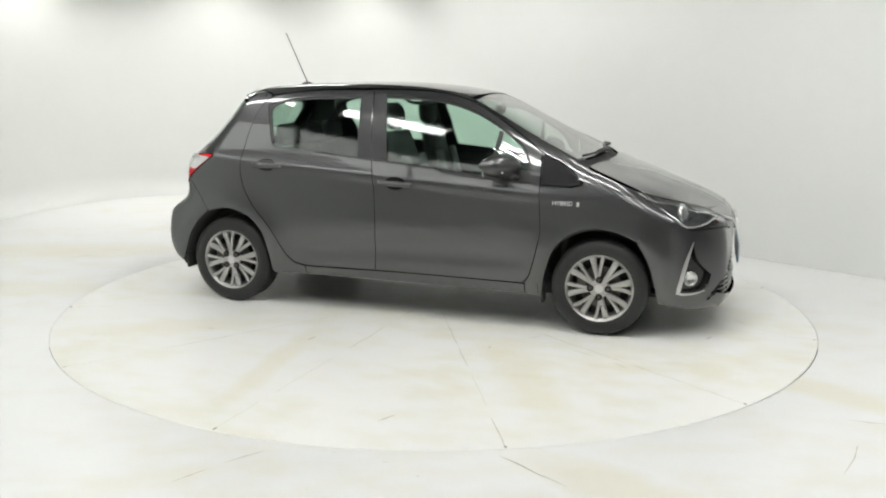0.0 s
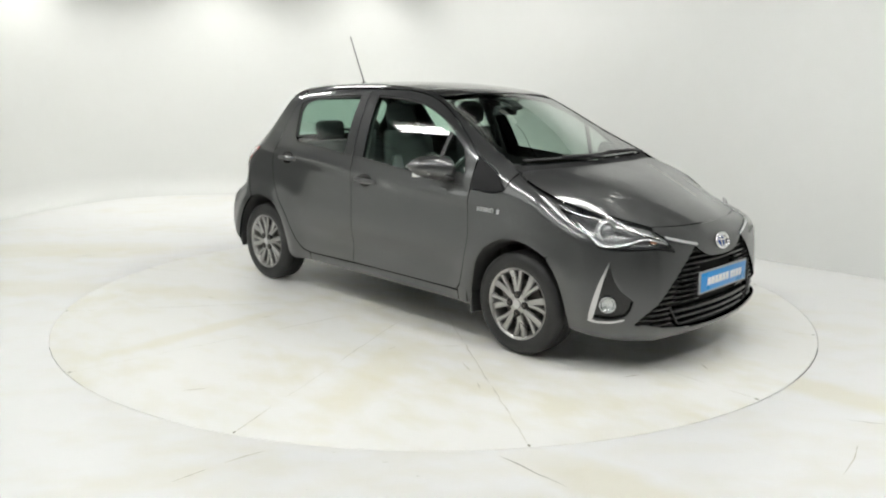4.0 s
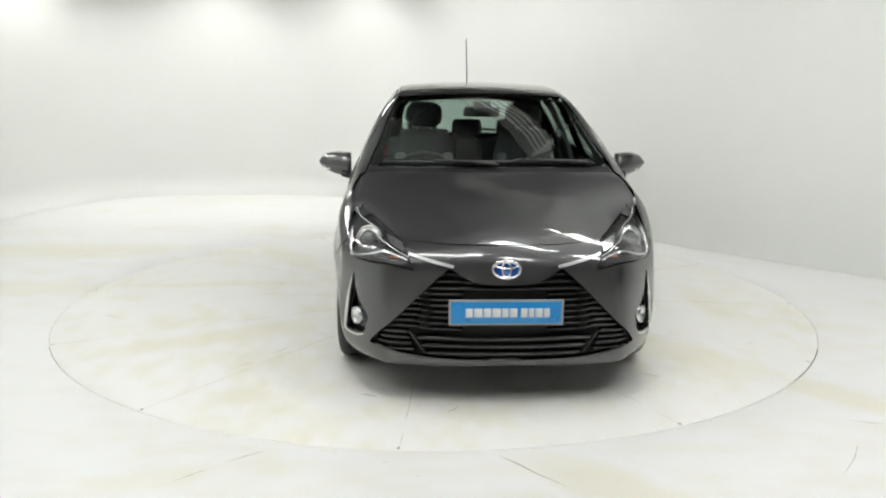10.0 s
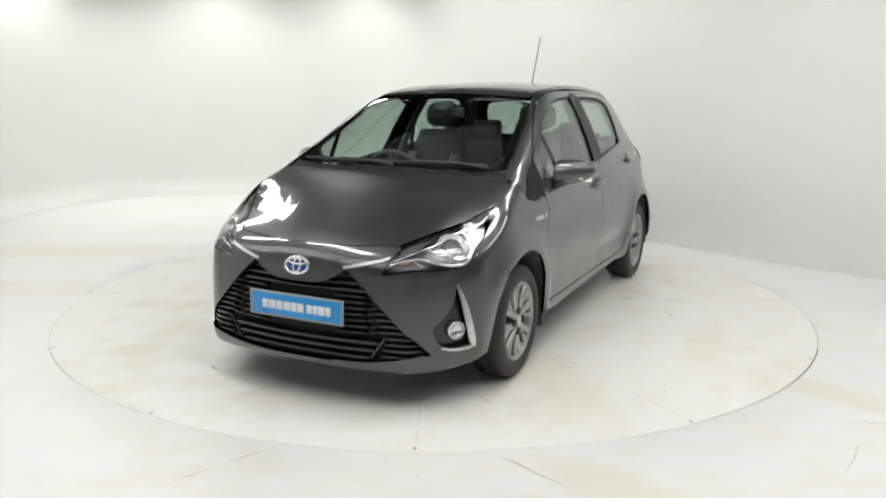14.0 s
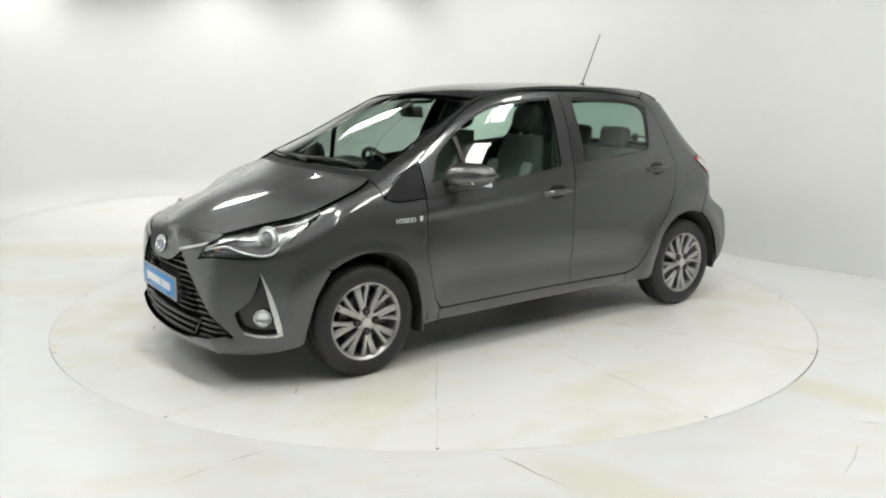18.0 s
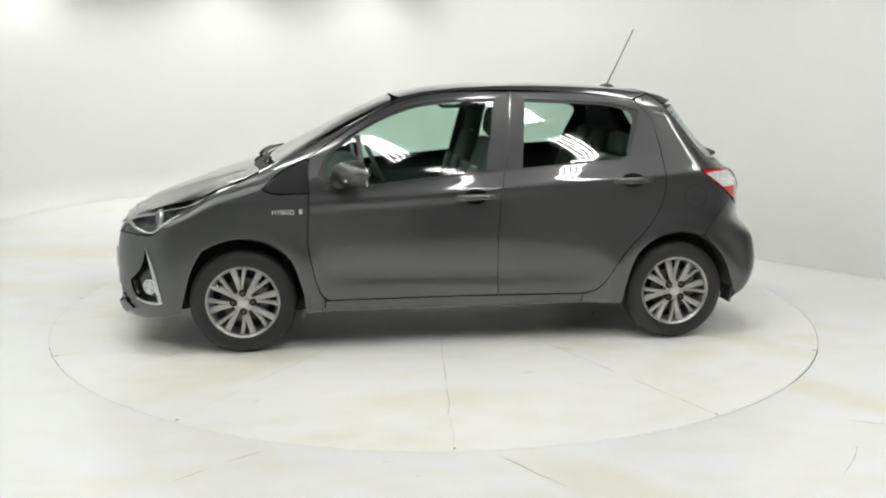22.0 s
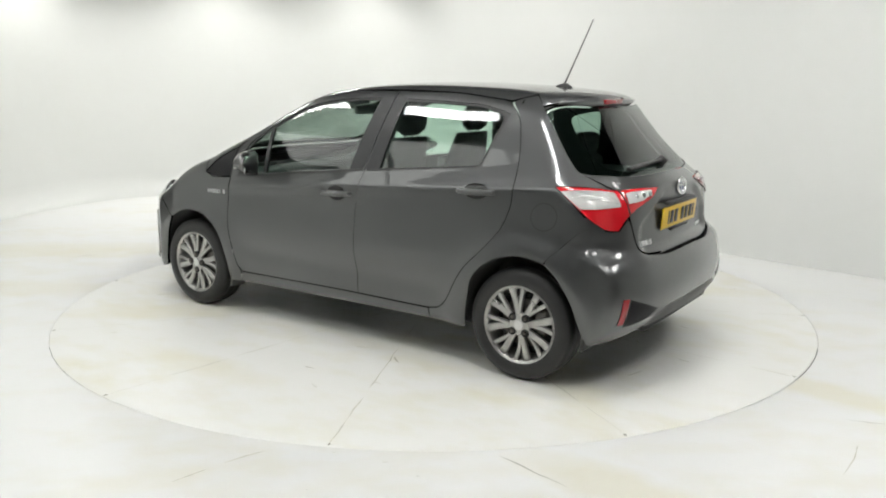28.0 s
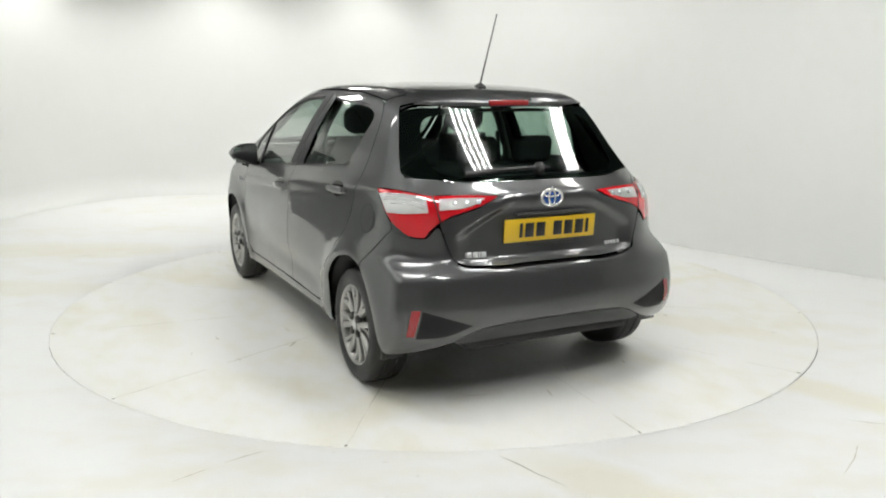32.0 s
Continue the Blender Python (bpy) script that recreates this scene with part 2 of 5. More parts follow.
def profile_grid():
    c = curve_pts(PROFILE, 6, True)
    d = np.roll(c, -1, 0) - c
    gx, gz = np.meshgrid(GX0 + GS * np.arange(GNX), GZ0 + GS * np.arange(GNZ), indexing="ij")
    best = np.full(gx.shape, 9.0)
    inside = np.zeros(gx.shape, bool)
    for (x0, z0), (dx, dz) in zip(c, d):
        t = np.clip(((gx - x0) * dx + (gz - z0) * dz) / (dx * dx + dz * dz), 0, 1)
        best = np.minimum(best, np.hypot(gx - x0 - t * dx, gz - z0 - t * dz))
        if dz:
            inside ^= ((z0 > gz) != (z0 + dz > gz)) & (gx < x0 + (gz - z0) / dz * dx)
    g = np.where(inside, -best, best)
    for _ in range(3):
        g = 0.25 * np.roll(g, 1, 0) + 0.5 * g + 0.25 * np.roll(g, -1, 0)
        g = 0.25 * np.roll(g, 1, 1) + 0.5 * g + 0.25 * np.roll(g, -1, 1)
    return g


GRID = profile_grid()


def grid_at(x, z):
    """Cubic B-spline reading of the profile's distance grid."""
    u = np.clip((x - GX0) / GS, 1, GNX - 3)
    v = np.clip((z - GZ0) / GS, 1, GNZ - 3)
    i, j = u.astype(int), v.astype(int)
    s, t = u - i, v - j

    def w(a):
        return ((1 - a) ** 3 / 6, (3 * a ** 3 - 6 * a * a + 4) / 6, (-3 * a ** 3 + 3 * a * a + 3 * a + 1) / 6, a ** 3 / 6)
    ws, wt = w(s), w(t)
    out = 0
    for a in range(4):
        for b in range(4):
            out = out + ws[a] * wt[b] * GRID[i + a - 1, j + b - 1]
    return out


def step(a, b, v):
    t = np.clip((v - a) / (b - a), 0, 1)
    return t * t * (3 - 2 * t)


SIDE_Z = [0.0, 0.2, 0.3, 0.45, 0.6, 0.75, 0.88, 0.97, 1.05, 1.2, 1.35, 1.45, 1.6]
SIDE_REAR = [0.78, 0.805, 0.825, 0.838, 0.832, 0.808, 0.786, 0.768, 0.725, 0.645, 0.565, 0.51, 0.42]
SIDE_MID = [0.79, 0.81, 0.822, 0.842, 0.848, 0.840, 0.830, 0.813, 0.768, 0.69, 0.61, 0.555, 0.47]
SIDE_FRONT = [0.79, 0.815, 0.828, 0.840, 0.843, 0.836, 0.812, 0.762, 0.715, 0.64, 0.56, 0.5, 0.42]


SIDE_Z = np.array(SIDE_Z)
SLOPES = {}


FINE_Z = np.arange(-0.2, 1.9, 0.002)


def spline_at(xs, ys, x):
    """Cubic through the knots, its curvature evened out."""
    key = tuple(ys) + (0,)
    if key not in SLOPES:
        w = np.exp(-0.5 * (np.arange(-60, 61) * 0.002 / 0.044) ** 2)
        d = knot_spline(xs, ys, FINE_Z)
        SLOPES[key] = np.convolve(np.pad(d, 60, mode="edge"), w / w.sum(), "valid")
    return np.interp(x, FINE_Z, SLOPES[key])


def knot_spline(xs, ys, x):
    key = tuple(ys)
    if key not in SLOPES:
        SLOPES[key] = (np.array(ys), np.gradient(np.array(ys), xs))
    ys, m = SLOPES[key]
    i = np.clip(np.searchsorted(xs, x) - 1, 0, len(xs) - 2)
    h = xs[i + 1] - xs[i]
    t = np.clip((x - xs[i]) / h, 0, 1)
    return ((2 * t ** 3 - 3 * t * t + 1) * ys[i] + (t ** 3 - 2 * t * t + t) * h * m[i]
            + (-2 * t ** 3 + 3 * t * t) * ys[i + 1] + (t ** 3 - t * t) * h * m[i + 1])


def side_at(x, z):
    r, m, f = (spline_at(SIDE_Z, s, z) for s in (SIDE_REAR, SIDE_MID, SIDE_FRONT))
    u = x / 1.3
    out = np.where(u < 0, m + (r - m) * np.clip(-u, 0, 1.5) ** 2, m + (f - m) * np.clip(u, 0, 1.5) ** 2)
    # wheel arch flares
    for cx, a in ((1.255, 0.016), (-1.255, 0.026)):
        d = np.hypot(x - cx, z - 0.29)
        out = out + a * np.exp(-((d - 0.38) / 0.085) ** 2) * step(0.05, 0.3, z)
    out = out - 0.055 * step(1.35, 1.75, x) - 0.018 * step(-1.45, -1.75, x) * step(0.85, 0.6, z)
    # bowed side glass above the belt line
    u = (z - 1.215 + 0.045 * x) / (0.225 + 0.045 * x)
    out = out + 0.017 * smax(0 * u, 1 - u * u, 0.25) * step(1.6, 0.7, np.abs(x))
    # shoulder crease through the door handles, hollow of the lower door
    out = out - 0.016 * np.exp(-((z - 0.43 - 0.02 * x) / 0.065) ** 2) * step(0.95, 0.6, np.abs(x))
    out = out + 0.010 * np.exp(-((z - 0.895 + 0.07 * x) / 0.036) ** 2) * step(1.5, 0.9, np.abs(x + 0.2))
    return out


def smax(a, b, k):
    h = np.clip(0.5 + 0.5 * (a - b) / k, 0, 1)
    return b + (a - b) * h + k * h * (1 - h)


def body_f(q):
    x, y, z = q[:, 0], np.abs(q[:, 1]), q[:, 2]
    y2 = (y / 0.6) ** 2
    ff, fr = step(1.3, 1.8, x), step(-1.0, -1.5, x)
    bow = ((0.055 + 0.03 * ff) * y2 + ff * 1.9 * np.maximum(0, y - 0.55) ** 1.5) * step(-0.2, 0.8, x)
    bow = bow - ((0.05 + 0.02 * step(0.6, 0.75, z) + 0.012 * step(0.98, 1.25, z)) * y2 + (1.25 - 0.8 * step(0.75, 0.6, z)) * np.maximum(0, y - 0.5) ** 2) * fr
    flat = 1 - 0.85 * np.exp(-((x - 1.15) / 0.30) ** 2)
    t = grid_at(x + bow, z + (0.032 + 0.013 * ff) * flat * y2 * step(0.65, 0.85, z))
    # hollow round the rear plate
    wide = 0.27 + 0.24 * step(0.97, 0.78, z)
    t = t + 0.030 * step(wide + 0.01, wide - 0.08, y) * step(0.645, 0.70, z) * step(0.985, 0.89, z) * step(-1.5, -1.65, x)
    # raised middle of the hood, its creases closing in on the emblem
    yc = np.interp(x, [1.05, 1.4, 1.95], [0.53, 0.40, 0.17])
    t = t - 0.006 * step(yc + 0.07, yc - 0.07, y) * step(1.08, 1.3, x) * step(0.66, 0.76, z)
    s = y - side_at(x, z)
    return smax(t, s, 0.07 + 0.035 * step(-0.7, -1.5, x) * step(0.8, 1.2, z) - 0.035 * step(-1.5, -1.66, x) * step(0.82, 0.72, z))


def body_hit(start, way, far=1.6):
    """Where rays that start inside the body leave it."""
    lo, hi = np.zeros(len(start)), np.full(len(start), far)
    for _ in range(34):
        mid = (lo + hi) / 2
        ins = body_f(start + way * mid[:, None]) < 0
        lo, hi = np.where(ins, mid, lo), np.where(ins, hi, mid)
    return start + way * lo[:, None]


def body_normal(q, e=0.009):
    g = np.empty_like(q)
    for a in range(3):
        d = np.zeros(3)
        d[a] = e
        g[:, a] = body_f(q + d) - body_f(q - d)
    return g / np.maximum(np.linalg.norm(g, axis=1), 1e-9)[:, None]
# ---- building tools ----
def part(name, bm, material, parent=None, label="", smooth=True):
    """Links a bmesh (or mesh) as one object, under a thing or a part."""
    if isinstance(bm, bmesh.types.BMesh):
        me = bpy.data.meshes.new(name)
        bm.to_mesh(me)
        bm.free()
        me.polygons.foreach_set("use_smooth", [smooth] * len(me.polygons))
    else:
        me = bm
    if not me.materials:
        me.materials.append(material)
    ob = new(name, me)
    if parent:
        ob.parent = parent
    if label:
        ob["label"] = label
    return ob


def sharp(me, degrees=35):
    me.set_sharp_from_angle(angle=radians(degrees))
    return me


def boxy(size, at=(0, 0, 0), bevel=0.01, seg=2, turn=(0, 0, 0)):
    bm = bmesh.new()
    bmesh.ops.create_cube(bm, size=1, matrix=Matrix.Diagonal((*size, 1)))
    if bevel:
        bmesh.ops.bevel(bm, geom=bm.edges[:], offset=min(bevel, min(size) * 0.45), segments=seg, profile=0.5, affect="EDGES")
    bm.transform(pose(*at, *turn))
    return bm


def lathe(profile, seg=48, axis="y"):
    """A surface of revolution: profile of (along, radius)."""
    bm = bmesh.new()
    rows = []
    for a, r in profile:
        row = []
        for k in range(seg):
            t = 2 * math.pi * k / seg
            row.append(bm.verts.new((r * math.cos(t), a, r * math.sin(t)) if axis == "y" else (r * math.cos(t), r * math.sin(t), a)))
        rows.append(row)
    for r0, r1 in zip(rows, rows[1:]):
        for k in range(seg):
            bm.faces.new((r0[k], r0[(k + 1) % seg], r1[(k + 1) % seg], r1[k]))
    bmesh.ops.remove_doubles(bm, verts=bm.verts, dist=1e-5)
    bmesh.ops.recalc_face_normals(bm, faces=bm.faces)
    return bm


def tube(points, radius, seg=8, taper=None, flat=1.0):
    """A rod along points; flat squeezes it across its second axis."""
    bm = bmesh.new()
    pts = [Vector(p) for p in points]
    rows = []
    for i, p in enumerate(pts):
        d = (pts[min(i + 1, len(pts) - 1)] - pts[max(i - 1, 0)]).normalized()
        u = d.cross(Vector((0, 0, 1)) if abs(d.z) < 0.9 else Vector((1, 0, 0))).normalized()
        v = u.cross(d)
        r = radius if taper is None else radius + (taper - radius) * i / (len(pts) - 1)
        rows.append([bm.verts.new(p + r * (math.cos(2 * math.pi * k / seg) * u + flat * math.sin(2 * math.pi * k / seg) * v)) for k in range(seg)])
    for a, b in zip(rows, rows[1:]):
        for k in range(seg):
            bm.faces.new((a[k], a[(k + 1) % seg], b[(k + 1) % seg], b[k]))
    bm.faces.new(rows[0][::-1])
    bm.faces.new(rows[-1])
    bmesh.ops.recalc_face_normals(bm, faces=bm.faces)
    return bm


def loft(rows, closed=True, caps=True):
    """A skin over rings of points."""
    bm = bmesh.new()
    vs = [[bm.verts.new(p) for p in row] for row in rows]
    n = len(rows[0])
    for a, b in zip(vs, vs[1:]):
        for k in range(n if closed else n - 1):
            bm.faces.new((a[k], a[(k + 1) % n], b[(k + 1) % n], b[k]))
    if caps and closed:
        bm.faces.new(vs[0][::-1])
        bm.faces.new(vs[-1])
    bmesh.ops.recalc_face_normals(bm, faces=bm.faces)
    return bm


def snap(p):
    """Points drawn onto the body's surface."""
    q = np.array(p, float)[:, :3].copy()
    e = 0.004
    n = len(q)
    sh = np.concatenate([np.zeros((1, 3)), np.eye(3) * e, -np.eye(3) * e])
    for _ in range(9):
        v = body_f((q[None] + sh[:, None]).reshape(-1, 3)).reshape(7, n)
        f, g = v[0], ((v[1:4] - v[4:7]) / (2 * e)).T
        q -= (np.clip(f, -0.05, 0.05) / np.maximum((g * g).sum(1), 0.05))[:, None] * g
    return q


def to_uv(kind, q):
    k, a = kind
    x, y, z = q.T
    if k == "side":
        return np.stack([x, z], 1)
    if k == "top":
        return np.stack([x, y], 1)
    if k == "arc":
        return np.stack([x, 0.6 * np.arctan2(z - a, y)], 1)
    return np.stack([0.8 * np.arctan2(y, (x - a) if k == "front" else (a - x)), z], 1)


def from_uv(kind, uv):
    k, a = kind
    u, v = uv.T
    o = np.zeros(len(u))
    if k == "side":
        st, w = np.stack([u, o, v], 1), np.tile([0.0, 1, 0], (len(u), 1))
    elif k == "top":
        st, w = np.stack([u, v, o + 0.55], 1), np.tile([0.0, 0, 1], (len(u), 1))
    elif k == "arc":
        st, w = np.stack([u, o, o + a], 1), np.stack([o, np.cos(v / 0.6), np.sin(v / 0.6)], 1)
    else:
        s = 1 if k == "front" else -1
        st, w = np.stack([o + a, o, v], 1), np.stack([s * np.cos(u / 0.8), np.sin(u / 0.8), o], 1)
    return body_hit(st, w)


def outline_uv(kind, pts, inset=0.0, gap=0.02):
    """The rounded outline of a panel in its plane. A fourth value marks a sharp corner."""
    q = np.array([p[:3] for p in pts], float)
    n = len(q)
    out = []
    for i in range(n):
        a, b, c = q[i - 1], q[i], q[(i + 1) % n]
        la, lc = max(np.linalg.norm(a - b), 1e-6), max(np.linalg.norm(c - b), 1e-6)
        r = min(0.006, 0.3 * la, 0.3 * lc) if len(pts[i]) > 3 else min(0.09, 0.42 * la, 0.42 * lc)
        p0, p1 = b + (a - b) / la * r, b + (c - b) / lc * r
        for t in ((0, 0.5, 1) if len(pts[i]) > 3 else (0, 0.25, 0.5, 0.75, 1)):
            out.append((1 - t) ** 2 * p0 + 2 * t * (1 - t) * b + t * t * p1)
    dense = []
    for a, b in zip(out, out[1:] + out[:1]):
        ln = np.linalg.norm(b - a)
        m = max(1, int(ln / gap))
        dense += [a + (b - a) * k / m for k in range(m) if ln > 1e-5]
    d = to_uv(kind, snap(dense))
    if inset:
        nx, pv = np.roll(d, -1, 0), np.roll(d, 1, 0)
        t = nx - pv
        t /= np.maximum(np.linalg.norm(t, axis=1), 1e-9)[:, None]
        area = np.sum(d[:, 0] * nx[:, 1] - nx[:, 0] * d[:, 1])
        d = d + inset * np.sign(area) * np.stack([-t[:, 1], t[:, 0]], 1)
    return d


def both(half):
    """A closed outline from its left half, which runs from the middle line to the middle line."""
    return list(half) + [(p[0], -p[1], *p[2:]) for p in half[::-1] if abs(p[1]) > 1e-4]


def panel(name, kind, outline, material, parent, holes=(), off=0.0, flip=False, inset=0.0018, skirt=0.014, cell=0.03, label="", even=False):
    """A pressed panel: its outline filled, laid on the body and given turned-in edges."""
    bm = bmesh.new()
    edges = []
    for i, loop in enumerate([outline, *holes]):
        d = outline_uv(kind, loop, inset if i == 0 else -inset)
        vs = [bm.verts.new((u, v, 0)) for u, v in d]
        edges += [bm.edges.new((vs[k], vs[(k + 1) % len(vs)])) for k in range(len(vs))]
    bmesh.ops.triangle_fill(bm, use_beauty=True, use_dissolve=False, edges=edges, normal=(0, 0, 1))
    us = [v.co.x for v in bm.verts]
    vs = [v.co.y for v in bm.verts]
    for axis, lo, hi in ((0, min(us), max(us)), (1, min(vs), max(vs))):
        k = math.floor(lo / cell) + 1
        while k * cell < hi:
            co, no = [0, 0, 0], [0, 0, 0]
            co[axis], no[axis] = k * cell, 1
            bmesh.ops.bisect_plane(bm, geom=bm.verts[:] + bm.edges[:] + bm.faces[:], dist=1e-5, plane_co=co, plane_no=no)
            k += 1
    bm.verts.index_update()
    uv = np.array([(v.co.x, v.co.y) for v in bm.verts])
    faces = [[v.index for v in f.verts] for f in bm.faces]
    rim = [(e.verts[0].index, e.verts[1].index) for e in bm.edges if len(e.link_faces) == 1]
    bm.free()
    q = from_uv(kind, uv)
    nr = body_normal(q)
    if even:
        # one even sheet of glass: bow and rake by a low polynomial
        y2, z = q[:, 1] ** 2, q[:, 2] - 1.2
        a = np.stack([1 + 0 * z, z, y2], 1)
        k = np.linalg.lstsq(a, q[:, 0], rcond=None)[0]
        nr = np.stack([1 + 0 * z, -1.2 * k[2] * q[:, 1], -k[1] + 0 * z], 1) * np.sign(nr[:, :1])
        nr /= np.linalg.norm(nr, axis=1)[:, None]
    q = q + nr * off
    # one way round, outwards
    a, b, c = (q[[f[k] for f in faces]] for k in (0, 1, 2))
    fn = np.einsum("ij,ij->i", np.cross(b - a, c - a), nr[[f[0] for f in faces]])
    faces = [f if s > 0 else f[::-1] for f, s in zip(faces, fn)]
    verts, norms = q.tolist(), nr.tolist()
    for i, j in rim:
        t = q[j] - q[i]
        out = np.cross(t, nr[i])
        ln = np.linalg.norm(out)
        if ln < 1e-9:
            continue
        out /= ln
        base = len(verts)
        for p, n in ((q[i], nr[i]), (q[j], nr[j]), (q[j], nr[j]), (q[i], nr[i])):
            verts.append((p - n * (skirt if len(verts) - base > 1 else 0)).tolist())
            norms.append((out * 0.94 + nr[i] * 0.34).tolist())
        faces.append([base, base + 1, base + 2, base + 3])
    if flip:
        verts = [(x, -y, z) for x, y, z in verts]
        norms = [(x, -y, z) for x, y, z in norms]
        faces = [f[::-1] for f in faces]
    me = bpy.data.meshes.new(name)
    me.from_pydata(verts, [], faces)
    me.polygons.foreach_set("use_smooth", [True] * len(me.polygons))
    me.normals_split_custom_set_from_vertices(norms)
    me.materials.append(material)
    return part(name, me, material, parent, label)


def text_mesh(words, size, depth=0.001):
    cu = bpy.data.curves.new("words", "FONT")
    cu.body, cu.size, cu.extrude = words, size, depth
    cu.align_x, cu.align_y = "CENTER", "CENTER"
    ob = bpy.data.objects.new("words", cu)
    scene.collection.objects.link(ob)
    me = bpy.data.meshes.new_from_object(ob.evaluated_get(bpy.context.evaluated_depsgraph_get()))
    bpy.data.objects.remove(ob)
    bpy.data.curves.remove(cu)
    return me


def on_body(p, flip=False, off=0.0, spin=0.0):
    """A pose on the body at p: z out of the surface, x level."""
    q = snap([p])
    n = Vector(body_normal(q)[0])
    q = Vector(q[0]) + n * off
    if flip:
        q.y, n.y = -q.y, -n.y
    x = Vector((0, 0, 1)).cross(n).normalized()
    y = n.cross(x)
    m = Matrix((x, y, n)).transposed().to_4x4()
    m.translation = q
    return m @ pose(0, 0, 0, 0, 0, spin)
# ---- the car ----
car = tagged(new("car"), "dark grey metallic five-door hatchback parked on a white turntable", "car")
SIDE, TOP = ("side", 0), ("top", 0)
FRONT, REAR = ("front", 0.9), ("rear", -0.9)
ARC, RAIL = ("arc", 0.55), ("arc", 0.9)

DOOR_FRONT_EDGE = [(0.876, .82, 0.905), (0.885, .85, 0.72), (0.895, .85, 0.624), (0.864, .85, 0.463), (0.828, .84, 0.335)]
B_GAP = [(-0.187, .82, 0.300), (-0.175, .85, 0.61), (-0.191, .84, 0.878), (-0.219, .79, 1.014), (-0.251, .69, 1.194)]
FRAME_TOP_F = [(0.081, .53, 1.436), (0.276, .54, 1.405), (0.437, .57, 1.35), (0.595, .62, 1.258)]
DOOR_REAR_EDGE = [(-0.676, .82, 0.294), (-0.771, .826, 0.311), (-0.83, .842, 0.374), (-0.933, .86, 0.555), (-1.042, .85, 0.658), (-1.142, .815, 0.785),
                  (-1.178, .79, 0.90), (-1.176, .757, 1.0), (-1.163, .68, 1.154), (-1.115, .6, 1.318), (-1.035, .55, 1.402)]


def front_door(flip):
    out = [(0.876, .80, 0.96)] + DOOR_FRONT_EDGE + [(0.78, .83, 0.292)] + [(*B_GAP[0], 1)] + B_GAP[1:] + [(-0.288, .54, 1.444, 1)] \
        + FRAME_TOP_F + [(0.872, .72, 1.074, 1)]
    hole = [(0.823, .77, 0.99, 1), (0.775, .72, 1.098), (0.624, .668, 1.207), (0.467, .627, 1.295), (0.275, .594, 1.366), (0.05, .58, 1.396),
            (-0.192, .577, 1.405, 1), (-0.116, .79, 1.013, 1), (0.3, .80, 0.968), (0.6, .81, 0.932, 1), (0.80, .81, 0.915, 1)]
    door = panel("front_door", SIDE, out, M_PAINT, car, [hole], flip=flip, cell=0.017)
    part_glass = [(0.556, .80, 0.952, 1), (0.596, .70, 1.215, 1), (0.467, .627, 1.288), (0.275, .594, 1.359), (0.05, .58, 1.389), (-0.185, .577, 1.398, 1), (-0.112, .79, 1.022, 1), (0.3, .8, 0.978)]
    panel("window", SIDE, part_glass, M_GLASS, door, off=-0.010, flip=flip, skirt=0.004, inset=-0.006, label="green-tinted front side window")
    panel("quarter_light", SIDE, [(0.588, .80, 0.948, 1), (0.622, .68, 1.200, 1), (0.765, .72, 1.095), (0.805, .77, 1.0, 1), (0.79, .8, 0.935, 1)], M_GLASS, door, off=-0.008, flip=flip, skirt=0.004, label="small fixed front quarter glass")
    panel("window_divider", SIDE, [(0.556, .80, 0.948, 1), (0.592, .70, 1.222, 1), (0.622, .69, 1.207, 1), (0.588, .81, 0.944, 1)], M_BLACK, door, off=-0.004, flip=flip)
    panel("mirror_sail", SIDE, [(0.66, .80, 0.925, 1), (0.70, .80, 0.99), (0.78, .79, 0.99), (0.826, .8, 0.975, 1), (0.81, .8, 0.914, 1)], M_BLACK, door, off=-0.003, flip=flip)
    panel("pillar_trim", SIDE, [(-0.185, .58, 1.41, 1), (-0.109, .79, 1.008, 1), (-0.214, .79, 1.014, 1), (-0.248, .69, 1.194), (-0.284, .54, 1.43, 1)], M_TRIM, door, off=0.0025, flip=flip, skirt=0.006, label="satin black pillar trim")
    panel("weather_strip", SIDE, [(0.82, .81, 0.918, 1), (0.6, .81, 0.933), (0.3, .80, 0.969), (-0.21, .79, 1.018, 1), (-0.206, .79, 1.003, 1), (0.3, .81, 0.954), (0.6, .82, 0.918), (0.83, .82, 0.902, 1)], M_BLACK, door, off=0.004, flip=flip, skirt=0.006)
    panel("window_frame_seal", SIDE, [(0.826, .77, 0.99, 1), (0.777, .72, 1.10), (0.624, .668, 1.211), (0.467, .627, 1.30), (0.275, .594, 1.371), (0.05, .58, 1.402), (-0.195, .577, 1.411, 1),
          (-0.19, .577, 1.392, 1), (0.05, .58, 1.383), (0.275, .594, 1.352), (0.467, .627, 1.28), (0.62, .668, 1.193), (0.762, .72, 1.09), (0.808, .77, 0.985, 1)], M_BLACK, door, off=-0.005, flip=flip, skirt=0.01)
    panel("door_trim", SIDE, [(0.80, .82, 0.905, 1), (0.82, .85, 0.5), (0.74, .83, 0.33), (-0.15, .82, 0.33), (-0.13, .82, 1.0, 1), (0.3, .8, 0.96), (0.6, .81, 0.92)], M_CABIN, door, off=-0.07, flip=flip, label="dark inner door trim")
    handle(door, (-0.043, .84, 0.870), flip)
    return door


